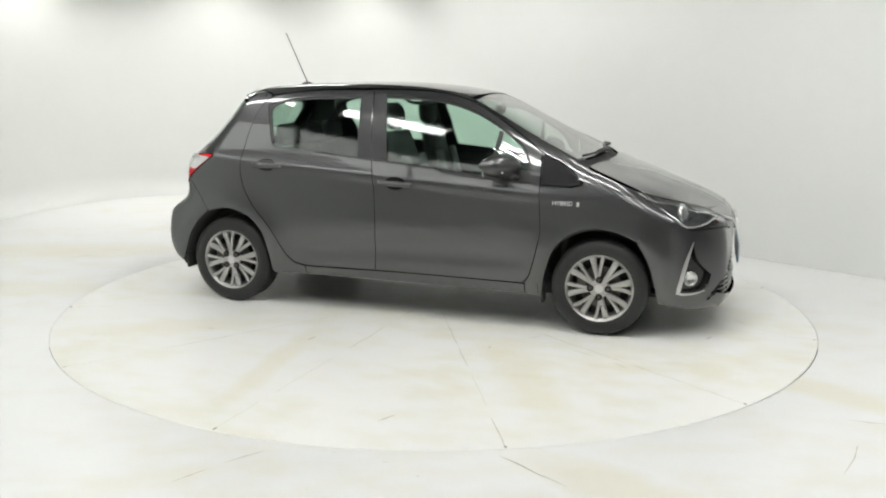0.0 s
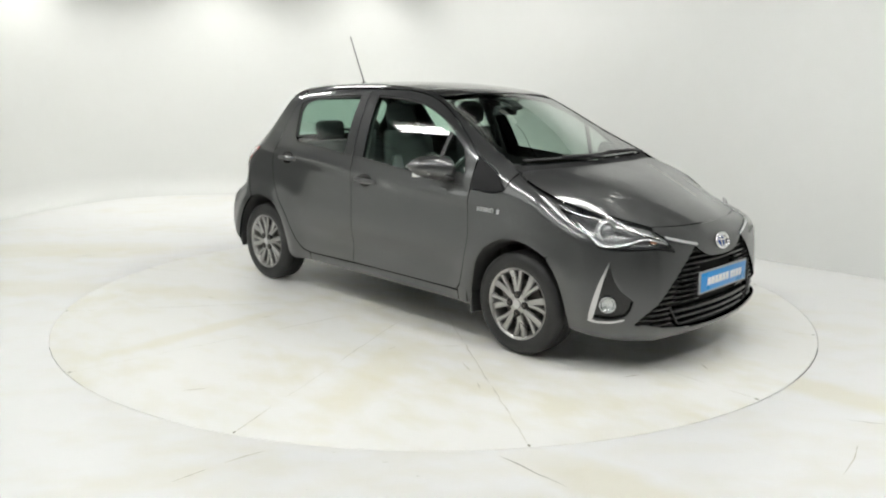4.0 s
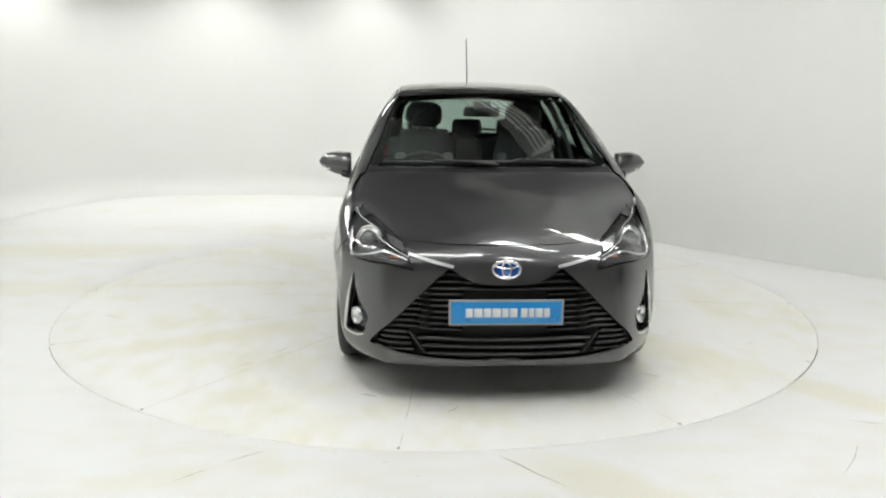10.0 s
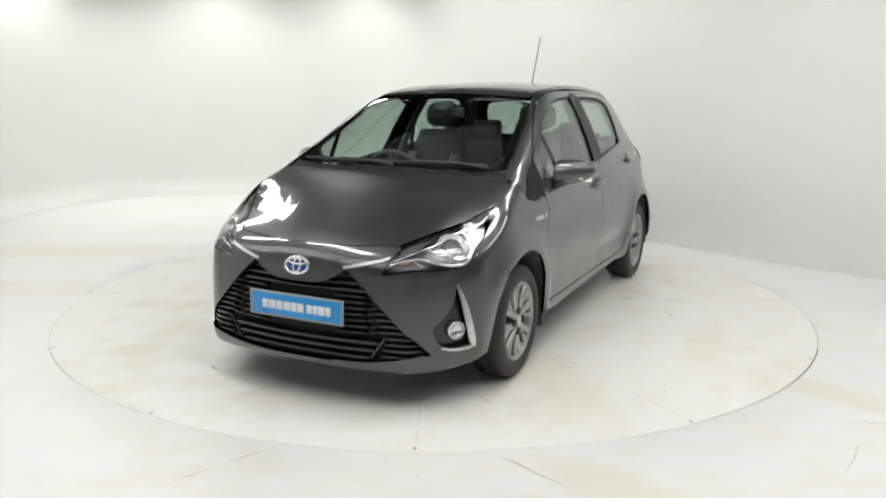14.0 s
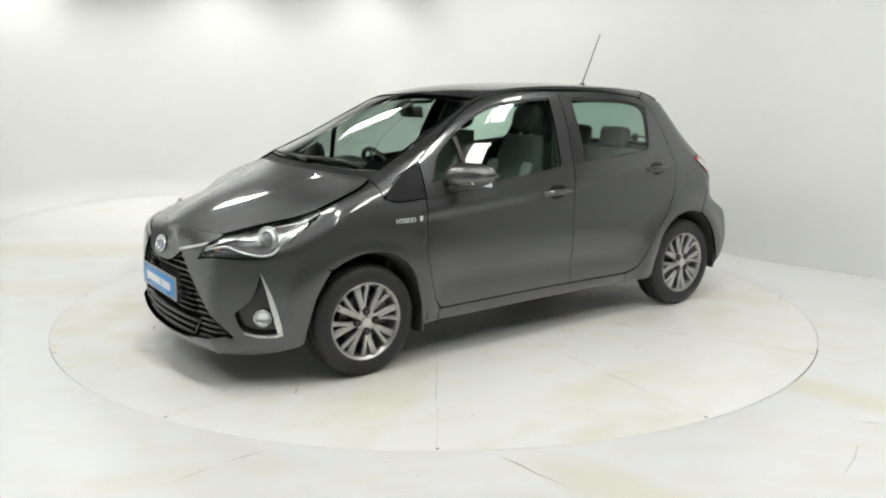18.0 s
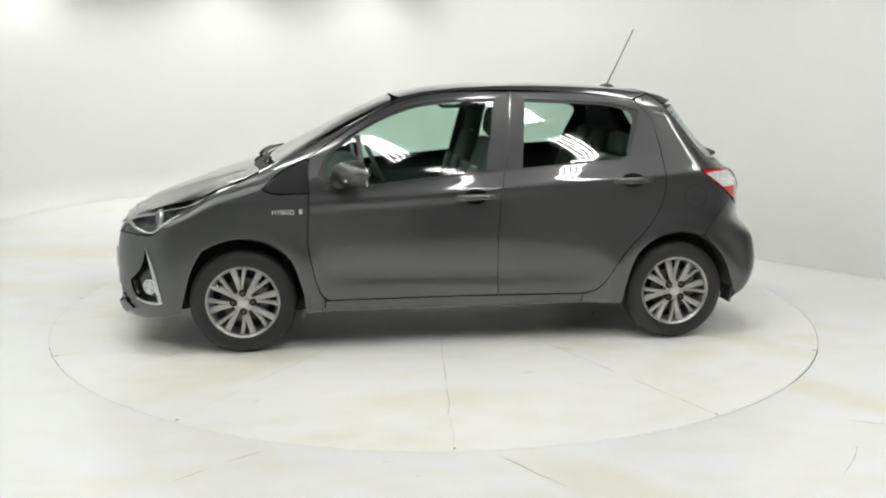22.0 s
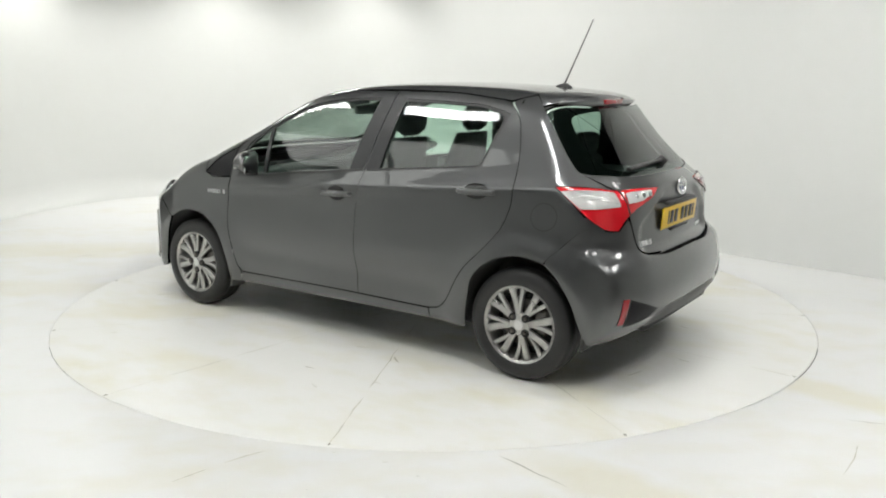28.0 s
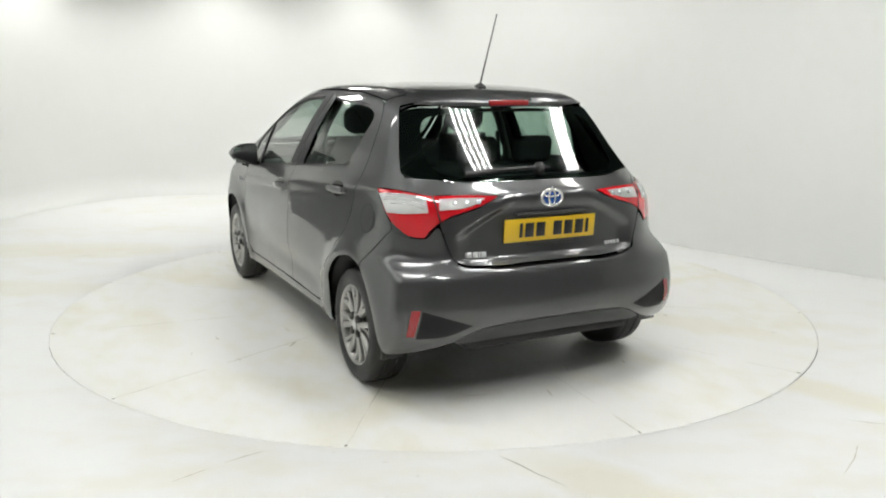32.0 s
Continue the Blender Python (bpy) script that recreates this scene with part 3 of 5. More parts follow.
def handle(door, at, flip):
    """A dark disc for the bowl's shade and a bar across it."""
    s = -1 if flip else 1
    x, y, z = at
    # raised black ellipse paints the recess's shade; the bowl isn't hollowed
    panel("bowl_shade", SIDE, [(x + 0.070 * math.cos(a), y, z + 0.043 * math.sin(a) + 0.002) for a in np.linspace(0, 2 * math.pi, 14)[:-1]], M_FRIT, door, off=0.004, flip=flip, skirt=0.003, inset=0, label="dark disc for the shade in the handle recess")
    rows = []
    for k in range(13):
        u = k / 12
        px = x - 0.115 + 0.230 * u
        q = snap([(px, y, z - 0.004 + 0.006 * (1 - u))])[0]
        arch = math.sin(math.pi * u) ** 0.5
        h = 0.013 + 0.006 * arch
        d = 0.014 + 0.030 * arch
        rows.append([(px, s * (q[1] - 0.004 + d * (0.5 + 0.5 * math.cos(a))), q[2] + h * math.sin(a)) for a in np.linspace(0, 2 * math.pi, 13)[:-1]])
    part("door_handle", loft(rows), M_PAINT, door, "body-coloured pull handle")
    q = on_body((x - 0.095, y, z + 0.002), flip, 0.02)
    b = lathe([(0, 0.0001), (0, 0.008), (0.006, 0.0085), (0.009, 0.007), (0.009, 0.0001)], 16, "z")
    b.transform(q)
    part("lock_cover", b, M_PAINT, door)


def rear_door(flip):
    out = [(*B_GAP[0], 1)] + DOOR_REAR_EDGE + [(-0.699, .533, 1.437), (-0.288, .54, 1.444, 1)] + B_GAP[:0:-1]
    hole = [(-0.362, .58, 1.404, 1), (-0.62, .578, 1.395), (-0.888, .575, 1.379), (-1.050, .59, 1.337, 1), (-0.966, .717, 1.095, 1), (-0.935, .733, 1.068), (-0.315, .78, 1.020, 1)]
    door = panel("rear_door", SIDE, out, M_PAINT, car, [hole], flip=flip, cell=0.017)
    panel("window", SIDE, hole, M_GLASS, door, off=-0.010, flip=flip, skirt=0.004, inset=-0.004, label="green-tinted rear side window")
    panel("pillar_trim", SIDE, [(-0.37, .58, 1.412, 1), (-0.322, .78, 1.018, 1), (-0.223, .79, 1.014, 1), (-0.255, .69, 1.194), (-0.292, .54, 1.43, 1)], M_TRIM, door, off=0.0025, flip=flip, skirt=0.006, label="satin black pillar trim")
    panel("weather_strip", SIDE, [(-0.223, .79, 1.020, 1), (-0.32, .78, 1.025), (-0.93, .733, 1.073), (-0.966, .717, 1.098, 1), (-0.955, .72, 1.058), (-0.223, .79, 1.003, 1)], M_BLACK, door, off=0.004, flip=flip, skirt=0.006)
    panel("window_frame_seal", SIDE, [(-0.358, .58, 1.409, 1), (-0.62, .578, 1.4), (-0.888, .575, 1.384), (-1.056, .59, 1.342, 1), (-0.97, .717, 1.095, 1), (-0.95, .717, 1.10, 1), (-1.026, .59, 1.323), (-0.888, .575, 1.364), (-0.62, .578, 1.381), (-0.362, .58, 1.390, 1)], M_BLACK, door, off=-0.005, flip=flip, skirt=0.01)
    panel("door_trim", SIDE, [(-0.25, .82, 1.0, 1), (-0.23, .85, 0.35), (-0.66, .83, 0.35), (-0.86, .84, 0.5), (-1.06, .80, 0.75), (-1.0, .75, 1.04, 1)], M_CABIN, door, off=-0.07, flip=flip, label="dark inner door trim")
    handle(door, (-0.972, .79, 0.950), flip)
    return door


def front_fender(flip):
    out = [(1.128, .785, 0.905, 1), (1.06, .815, 0.889), (0.88, .82, 0.899, 1)] + DOOR_FRONT_EDGE[1:] + [(0.80, .83, 0.292), (0.81, .81, 0.228, 1), (0.905, .81, 0.228, 1),
           (0.918, .84, 0.332), (0.965, .862, 0.505), (1.03, .865, 0.590), (1.12, .865, 0.643), (1.24, .865, 0.662), (1.36, .865, 0.640), (1.463, .866, 0.590, 1),
           (1.53, .86, 0.640), (1.605, .82, 0.682), (1.655, .765, 0.728, 1), (1.55, .755, 0.795), (1.428, .735, 0.857, 1), (1.34, .742, 0.89), (1.24, .740, 0.935), (1.156, .715, 0.985, 1)]
    f = panel("front_fender", ARC, out, M_PAINT, car, flip=flip, cell=0.018)
    panel("quarter_trim", ARC, [(1.126, .785, 0.907, 1), (1.03, .735, 0.985), (0.88, .72, 1.066, 1), (0.879, .82, 0.903, 1), (1.05, .815, 0.893)], M_MATT, f, off=0.001, flip=flip, label="black corner trim ahead of the door")
    # badge
    me = text_mesh("HYBRID", 0.035, 0.002)
    me.transform(on_body((1.02, .87, 0.797), flip, 0.002))
    part("badge", me, M_BADGE, f, "chrome lettered side badge")
    b = boxy((0.016, 0.026, 0.005), bevel=0.002)
    b.transform(on_body((0.925, .87, 0.799) if not flip else (1.112, .87, 0.799), flip, 0.002))
    part("badge_mark", b, M_BADGE, f)
    return f


def quarter_panel(flip):
    out = [(-0.944, .84, 0.335, 1), (-0.982, .86, 0.508), (-1.04, .86, 0.575), (-1.12, .857, 0.628), (-1.265, .85, 0.659), (-1.40, .845, 0.630, 1), (-1.411, .843, 0.651), (-1.518, .79, 0.760),
           (-1.582, .752, 0.828, 1), (-1.565, .748, 0.862), (-1.398, .745, 1.001, 1), (-1.55, .69, 1.004), (-1.669, .598, 1.002, 1), (-1.62, .63, 1.03), (-1.49, .68, 1.088), (-1.42, .655, 1.16),
           (-1.335, .613, 1.253), (-1.235, .563, 1.362), (-1.145, .48, 1.425, 1), (-1.098, .52, 1.43, 1)] + DOOR_REAR_EDGE[:0:-1][:9] + [(-0.771, .826, 0.308), (-0.69, .82, 0.2915, 1), (-0.69, .81, 0.222, 1), (-0.925, .81, 0.222, 1)]
    q = panel("quarter_panel", ARC, out, M_PAINT, car, flip=flip, cell=0.018)
    ring = [(-1.361 + 0.073 * math.cos(a), .79, 0.853 + 0.073 * math.sin(a)) for a in np.linspace(0, 2 * math.pi, 17)[:-1]]
    if not flip:
        inner = [(-1.361 + 0.0685 * math.cos(a), .79, 0.853 + 0.0685 * math.sin(a)) for a in np.linspace(0, 2 * math.pi, 17)[:-1]]
        panel("fuel_flap_gap", SIDE, ring, M_DARK, q, [inner], off=0.0012, skirt=0.001, inset=0, label="dark shut line of the fuel flap")
        panel("fuel_flap", SIDE, inner, M_PAINT, q, off=0.0015, skirt=0.002, inset=0, label="round fuel flap")
    return q


def side_frame(flip):
    low = [(1.152, .715, 0.988, 1), (1.130, .78, 0.912, 1), (1.034, .735, 0.99), (0.878, .72, 1.072, 1), (0.595, .62, 1.262), (0.437, .57, 1.354), (0.276, .54, 1.409), (0.081, .526, 1.440), (-0.292, .527, 1.449),
           (-0.699, .533, 1.441), (-1.03, .55, 1.408, 1), (-1.095, .52, 1.432, 1), (-1.140, .475, 1.430, 1)]
    up = [(-0.8, .50, 1.45), (-0.3, .508, 1.463), (0.1, .512, 1.448), (0.345, .515, 1.405), (0.405, .533, 1.378, 1), (0.513, .563, 1.322), (0.763, .612, 1.178), (1.065, .672, 1.03), (1.10, .680, 1.01), (1.148, .692, 1.0, 1)]
    return panel("side_frame", RAIL, low + up, M_PAINT, car, flip=flip, label="body-coloured roof rail and windscreen pillar")


def sill(flip):
    s = panel("sill", SIDE, [(0.80, .83, 0.288, 1), (0.806, .81, 0.222, 1), (-0.688, .81, 0.222, 1), (-0.688, .82, 0.290, 1), (0.0, .82, 0.296)], M_PAINT, car, off=0.0, flip=flip, label="body-coloured sill under the doors")
    return s


for side in (False, True):
    # inner wings behind the panel joints
    panel("inner_wing", ARC, [(1.02, .64, 1.0), (1.2, .64, .955), (1.43, .62, .895), (1.50, .60, .86), (1.54, .70, .82), (1.43, .75, .845), (1.2, .78, .90), (1.05, .76, .935)], M_PAINT, car, off=-0.014, flip=side)
    panel("wing_stay", FRONT, [(1.43, .84, .66), (1.55, .79, .76), (1.64, .74, .79), (1.72, .72, .71), (1.66, .80, .64), (1.50, .86, .58)], M_PAINT, car, off=-0.006, flip=side)
    panel("rear_wing_stay", REAR, [(-1.37, .84, .71), (-1.50, .77, .84), (-1.60, .72, .88), (-1.68, .69, .77), (-1.55, .80, .68), (-1.42, .85, .60)], M_PAINT, car, off=-0.004, flip=side)
    front_door(side), rear_door(side), front_fender(side), quarter_panel(side), side_frame(side), sill(side)

# hood, roof, screens
HOOD_EDGE = [(1.942, 0, .745), (1.942, .083, .745), (1.911, .278, .750), (1.848, .458, .756)]
hood = panel("hood", TOP, both([(1.232, 0, 1.01), (1.212, .35, 1.01), (1.158, .60, 1.01), (1.150, .690, 1.0, 1), (1.22, .722, .96), (1.34, .724, .892), (1.43, .700, .870), (1.629, .589, .813), (1.850, .459, .755, 1), (1.911, .278, .750), (1.940, .083, .745), (1.940, 0, .745)]), M_PAINT, car, cell=0.022)
panel("cowl", TOP, both([(1.238, 0, 1.01), (1.216, .35, 1.01), (1.162, .60, 1.01), (1.146, .688, 1.0, 1), (1.07, .665, 1.03, 1), (1.14, .45, 1.04), (1.170, 0, 1.045)]), M_MATT, car, off=-0.012, label="black plastic scuttle panel")
SCREEN = [(1.175, 0, 1.045), (1.142, .45, 1.04), (1.065, .662, 1.03, 1), (0.763, .602, 1.18), (0.588, .570, 1.285), (0.513, .556, 1.322), (0.405, .527, 1.38, 1), (0.39, .27, 1.41), (0.395, 0, 1.417)]
INNER = [(1.11, 0, 1.08), (1.08, .43, 1.07), (1.005, .612, 1.06), (0.763, .567, 1.18), (0.588, .535, 1.285), (0.418, .515, 1.37), (0.402, .27, 1.405), (0.412, 0, 1.41)]
screen = panel("windscreen", TOP, both(SCREEN), M_SCREEN, car, off=-0.004, skirt=0.004, label="tinted windscreen with black border")
panel("windscreen_border", TOP, both(SCREEN), M_FRIT, screen, [both(INNER)], off=-0.007, skirt=0.001)
roof = panel("roof", TOP, both([(0.385, 0, 1.42), (0.38, .27, 1.41), (0.352, .508, 1.40, 1), (0.1, .508, 1.45), (-0.3, .503, 1.46), (-0.8, .495, 1.45), (-1.140, .470, 1.43, 1), (-1.150, .25, 1.44), (-1.155, 0, 1.445)]), M_PAINT, car)
panel("headlining", TOP, both([(0.34, 0, 1.42), (0.31, .45, 1.41), (-0.3, .46, 1.46), (-1.12, .43, 1.43), (-1.14, 0, 1.44)]), M_HEADLINE, car, off=-0.035, label="grey cloth headlining")
# roof joint strips
for side in (False, True):
    panel("roof_strip", TOP, [(0.30, .503, 1.40, 1), (0.30, .517, 1.40, 1), (0.1, .519, 1.45), (-0.3, .514, 1.46), (-0.8, .506, 1.45), (-1.13, .483, 1.43, 1), (-1.13, .465, 1.43, 1), (-0.8, .49, 1.45), (-0.3, .498, 1.46), (0.1, .503, 1.45)], M_BLACK, car, off=-0.0015, flip=side, skirt=0.004, inset=0, cell=0.05)

# tailgate
GLASS_LOW = [(-1.705, 0, 1.058), (-1.699, .239, 1.060), (-1.655, .45, 1.064), (-1.56, .642, 1.085)]
gate = panel("tailgate", REAR, both([(-1.80, 0, .652), (-1.80, .3, .652), (-1.78, .43, .662), (-1.765, .515, .690), (-1.745, .545, .757), (-1.724, .578, .866, 1), (-1.735, .538, .890), (-1.756, .371, .935), (-1.752, .275, .990, 1), (-1.70, .5, 1.004), (-1.669, .594, 1.006, 1),
                                     (-1.61, .632, 1.034), (-1.515, .672, 1.078, 1)] + GLASS_LOW[::-1]), M_PAINT, car, cell=0.015)
RGLASS = GLASS_LOW + [(-1.49, .682, 1.098, 1), (-1.42, .652, 1.165), (-1.338, .612, 1.252), (-1.243, .563, 1.352, 1), (-1.28, .53, 1.374), (-1.345, .27, 1.374), (-1.36, 0, 1.376)]
RINNER = [(-1.68, 0, 1.082), (-1.67, .239, 1.084), (-1.64, .42, 1.092), (-1.56, .54, 1.115), (-1.43, .53, 1.22), (-1.33, .49, 1.325), (-1.36, .27, 1.352), (-1.375, 0, 1.354)]
rwin = panel("rear_window", REAR, both(RGLASS), M_RGLASS, gate, off=-0.003, skirt=0.004, label="tinted rear window with broad black border", even=True)
panel("rear_window_border", REAR, both(RGLASS), M_FRIT, rwin, [both(RINNER)], off=-0.005, skirt=0.001, even=True)
panel("roof_end", TOP, both([(-1.11, 0, 1.45), (-1.11, .42, 1.44), (-1.12, .50, 1.42), (-1.20, .575, 1.36, 1), (-1.23, .56, 1.37), (-1.27, .50, 1.39), (-1.305, .3, 1.40), (-1.325, 0, 1.405)]), M_PAINT, gate, off=-0.007)
spoiler = panel("spoiler", TOP, both([(-1.160, 0, 1.445), (-1.155, .25, 1.44), (-1.146, .478, 1.43, 1), (-1.215, .548, 1.375, 1), (-1.275, .49, 1.39), (-1.315, .30, 1.40), (-1.338, 0, 1.405)]), M_PAINT, gate, off=0.004, skirt=0.030, label="body-coloured roof spoiler")
lip = []
for k in range(25):
    y = -0.50 + 1.0 * k / 24
    q = snap([(-1.345 + 0.10 * (abs(y) / 0.55) ** 2.2, y, 1.396 - 0.012 * (abs(y) / 0.55) ** 2)])[0]
    th = 1 - 0.85 * (abs(y) / 0.5) ** 6
    lip.append([(q[0] - 0.006 + 0.010 * th * math.cos(a), y, q[2] + 0.017 * th * math.sin(a)) for a in np.linspace(0, 2 * math.pi, 11)[:-1]])
part("spoiler_lip", loft(lip), M_PAINT, spoiler)
part("brake_light", boxy((0.016, 0.235, 0.028), (-1.356, 0, 1.398), 0.005), M_DEEPRED, spoiler, "dark red high brake light")


def ellipse_ring(rx, ry, w, d, seg=36):
    bm = bmesh.new()
    rows = []
    for a in np.linspace(0, 2 * math.pi, seg + 1)[:-1]:
        c, s = math.cos(a), math.sin(a)
        rows.append([bm.verts.new((c * (rx - k), s * (ry - k), h)) for k, h in ((0, 0), (0.15 * w, d), (0.85 * w, d), (w, 0))])
    for a, b in zip(rows, rows[1:] + rows[:1]):
        for k in range(3):
            bm.faces.new((a[k], b[k], b[k + 1], a[k + 1]))
    bmesh.ops.recalc_face_normals(bm, faces=bm.faces)
    return bm


def emblem(parent, m, rx, ry, flip=1):
    """A blue oval in a chrome ring, with a plain upright oval in it."""
    b = lathe([(0, 0.0001), (0.004, 0.0001), (0.004, 1), (0, 1)][::-1], 36, "z")
    b.transform(m @ Matrix.Diagonal((rx * 0.95, ry * 0.95, 1, 1)))
    e = part("emblem", b, M_BADGEBLUE, parent, "blue and chrome oval emblem")
    for args, sh in (((rx, ry, rx * 0.18, 0.009), 0), ((rx * 0.36, ry * 0.86, rx * 0.15, 0.008), 0), ((rx * 0.78, ry * 0.40, rx * 0.15, 0.0085), ry * 0.40)):
        b = ellipse_ring(*args)
        b.transform(m @ Matrix.Translation((0, sh, 0)))
        part("emblem_ring", b, M_CHROME, e, "chrome ring")


emblem(gate, on_body((-1.784, 0, 0.962), off=0.004), 0.064, 0.046)


def bars(parent, m, widths, height, gap, material, lift):
    """Plain blocks in place of the writing."""
    total = sum(widths) + gap * (len(widths) - 1)
    x = -total / 2
    for w in widths:
        if w > 0:
            b = boxy((w, height, 0.0016), (x + w / 2, 0, lift), 0.0006, 1)
            b.transform(m)
            part("bar", b, material, parent)
        x += abs(w) + gap


# rear number plate and name badges
pm = Matrix.Translation((-1.767, 0, 0.812)) @ Matrix(((0, 0, -1), (-1, 0, 0), (0, 1, 0))).to_4x4() @ pose(0, 0, 0, 4)
b = boxy((0.52, 0.112, 0.006), bevel=0.002)
b.transform(pm)
plate = part("number_plate", b, M_YELLOW, gate, "yellow rear number plate")
bars(plate, pm, [0.018, 0.05, 0.05, -0.022, 0.05, 0.05, 0.05, 0.018], 0.070, 0.013, M_INKB, 0.0044)
part("plate_lamp_cover", boxy((0.03, 0.40, 0.016), (-1.768, 0, 0.888), 0.006), M_BLACK, gate)
part("tailgate_grip", boxy((0.02, 0.26, 0.012), (-1.768, 0, 0.742), 0.004), M_BLACK, gate)
for y, z, ws in ((0.415, 0.716, (0.030, 0.026, 0.026, 0.008, 0.026)), (-0.40, 0.715, (0.016, 0.014, 0.016, 0.016, 0.005, 0.016))):
    m = on_body((-1.77, y, z), off=0.002)
    bars(gate, m, ws, 0.026 if y > 0 else 0.017, 0.004, M_BADGE, 0.001)
# rear wiper
pts = [snap([(-1.63, 0.40 - 0.46 * t, 1.100 - 0.004 * t)])[0] for t in np.linspace(0, 1, 9)]
arm = part("rear_wiper", tube([(p[0] - 0.026, p[1], p[2]) for p in pts], 0.019, 8, 0.010, 0.7), M_BLACK, gate, "black rear wiper in its cover")
part("wiper_pivot", lathe([(-0.02, 0.0001), (-0.02, 0.03), (0.02, 0.026), (0.024, 0.0001)], 20, "z"), M_BLACK, arm).matrix_local = on_body((-1.65, 0.0, 1.088), off=0.012)
part("washer_jet", boxy((0.014, 0.02, 0.012), (-1.352, -0.135, 1.415), 0.004), M_BLACK, gate)


def tail_lamp(flip):
    lamp = panel("tail_lamp", REAR, [(-1.401, .745, .999, 1), (-1.55, .69, 1.001), (-1.669, .598, 1.000), (-1.752, .280, .988, 1), (-1.756, .371, .938), (-1.735, .538, .893), (-1.708, .605, .845), (-1.695, .64, .797, 1), (-1.648, .70, .801), (-1.572, .748, .862)], M_RED, car, off=0.004, flip=flip, label="red tail lamp cluster with pale inserts")
    panel("outer_insert", REAR, [(-1.425, .742, .978, 1), (-1.55, .69, .983), (-1.652, .612, .982, 1), (-1.672, .605, .905, 1), (-1.60, .70, .895), (-1.535, .745, .897, 1)], M_LAMPW, lamp, off=0.0065, flip=flip, skirt=0.003, label="pale upper lamp insert")
    panel("inner_insert", REAR, [(-1.688, .565, .980, 1), (-1.735, .345, .972, 1), (-1.748, .39, .950), (-1.742, .47, .928), (-1.71, .575, .922, 1)], M_LAMPW, lamp, off=0.0065, flip=flip, skirt=0.003, label="pale inner lamp insert")
    for x, y in ((-1.717, .50), (-1.728, .44), (-1.737, .385)):
        b = lathe([(0, 0.013), (0.004, 0.012), (0.006, 0.006), (0.003, 0.0001)], 14, "z")
        b.transform(on_body((x, y, .955), flip, 0.007))
        part("bulb_cell", b, M_REFLECTOR, lamp)
    for z in (.912, .926, .940, .954, .968):
        rib = snap([(-1.45 - 0.20 * t, .735 - 0.118 * t - 0.01 * (z < .93), z) for t in np.linspace(0.15 if z > .93 else 0.35, 0.96, 6)])
        rib = rib + body_normal(rib) * 0.0075
        part("lamp_rib", tube([(p[0], -p[1] if flip else p[1], p[2]) for p in rib], 0.0018, 6), M_REFLECTOR, lamp)
    js = snap([(-1.668 - 0.056 * t, .590 - 0.018 * t, 1.0 - 0.132 * t) for t in np.linspace(0, 1, 7)])
    js = js + body_normal(js) * 0.006
    part("lamp_joint", tube([(p[0], -p[1] if flip else p[1], p[2]) for p in js], 0.0035, 6), M_DARK, lamp, "dark joint between gate and body lamp")


def rear_bumper_parts(bumper, flip):
    panel("reflector", REAR, [(-1.765, .742, .488, 1), (-1.79, .700, .488, 1), (-1.762, .722, .362, 1), (-1.742, .760, .366, 1)], M_DEEPRED, bumper, off=0.004, flip=flip, label="upright red reflector")
    panel("bumper_insert", REAR, [(-1.79, .696, .484, 1), (-1.82, .60, .452), (-1.842, .46, .402, 1), (-1.815, .58, .352), (-1.755, .718, .350, 1)], M_MATT, bumper, off=0.002, flip=flip, label="black textured bumper corner insert")


RB_LOW = [(-1.715, .690, .285), (-1.795, .551, .320), (-1.842, .413, .390), (-1.872, .19, .401), (-1.878, 0, .403)]
rear_bumper = panel("rear_bumper", REAR, both([(-1.82, 0, .645), (-1.82, .3, .645), (-1.79, .43, .656), (-1.77, .518, .685), (-1.747, .549, .755), (-1.728, .582, .862), (-1.700, .637, .795, 1), (-1.650, .70, .797), (-1.582, .752, .827), (-1.518, .79, .759), (-1.411, .843, .650), (-1.401, .845, .629, 1),
                                             (-1.47, .845, .575), (-1.545, .842, .475), (-1.60, .83, .33), (-1.625, .80, .265, 1)] + RB_LOW), M_PAINT, car, label="body-coloured rear bumper", cell=0.022)
panel("diffuser", REAR, both([(-1.875, 0, .400), (-1.87, .19, .398), (-1.84, .41, .388), (-1.795, .545, .322), (-1.80, .50, .300), (-1.83, .3, .318), (-1.85, 0, .325)]), M_DIFF, rear_bumper, off=-0.004, label="satin grey lower bumper panel")
for side in (False, True):
    tail_lamp(side)
    rear_bumper_parts(rear_bumper, side)

# front bumper with grille
GRILLE = [(2.035, 0, .580), (2.03, .12, .584), (2.022, .185, .605), (2.007, .262, .654, 1), (2.003, .352, .575), (1.985, .468, .455), (1.895, .640, .272, 1), (1.985, .491, .250), (2.01, .347, .229), (2.038, 0, .222)]
FOG = [(1.778, .722, .590, 1), (1.738, .758, .47), (1.712, .778, .300, 1), (1.80, .712, .290), (1.868, .662, .315), (1.888, .648, .395, 1), (1.81, .705, .470)]
FB_LOW = [(1.60, .83, .215, 1), (1.70, .775, .192), (1.82, .67, .178), (1.95, .42, .170), (1.99, 0, .167)]
FB_IN = [(1.878, .478, .738, 1), (1.985, .428, .640, 1), (1.945, .536, .660), (1.85, .65, .656), (1.735, .742, .660), (1.657, .766, .724, 1), (1.606, .82, .680), (1.53, .86, .638), (1.464, .866, .588, 1), (1.532, .862, .474), (1.575, .845, .32)]
FOG_R = [(p[0], -p[1], *p[2:]) for p in FOG]
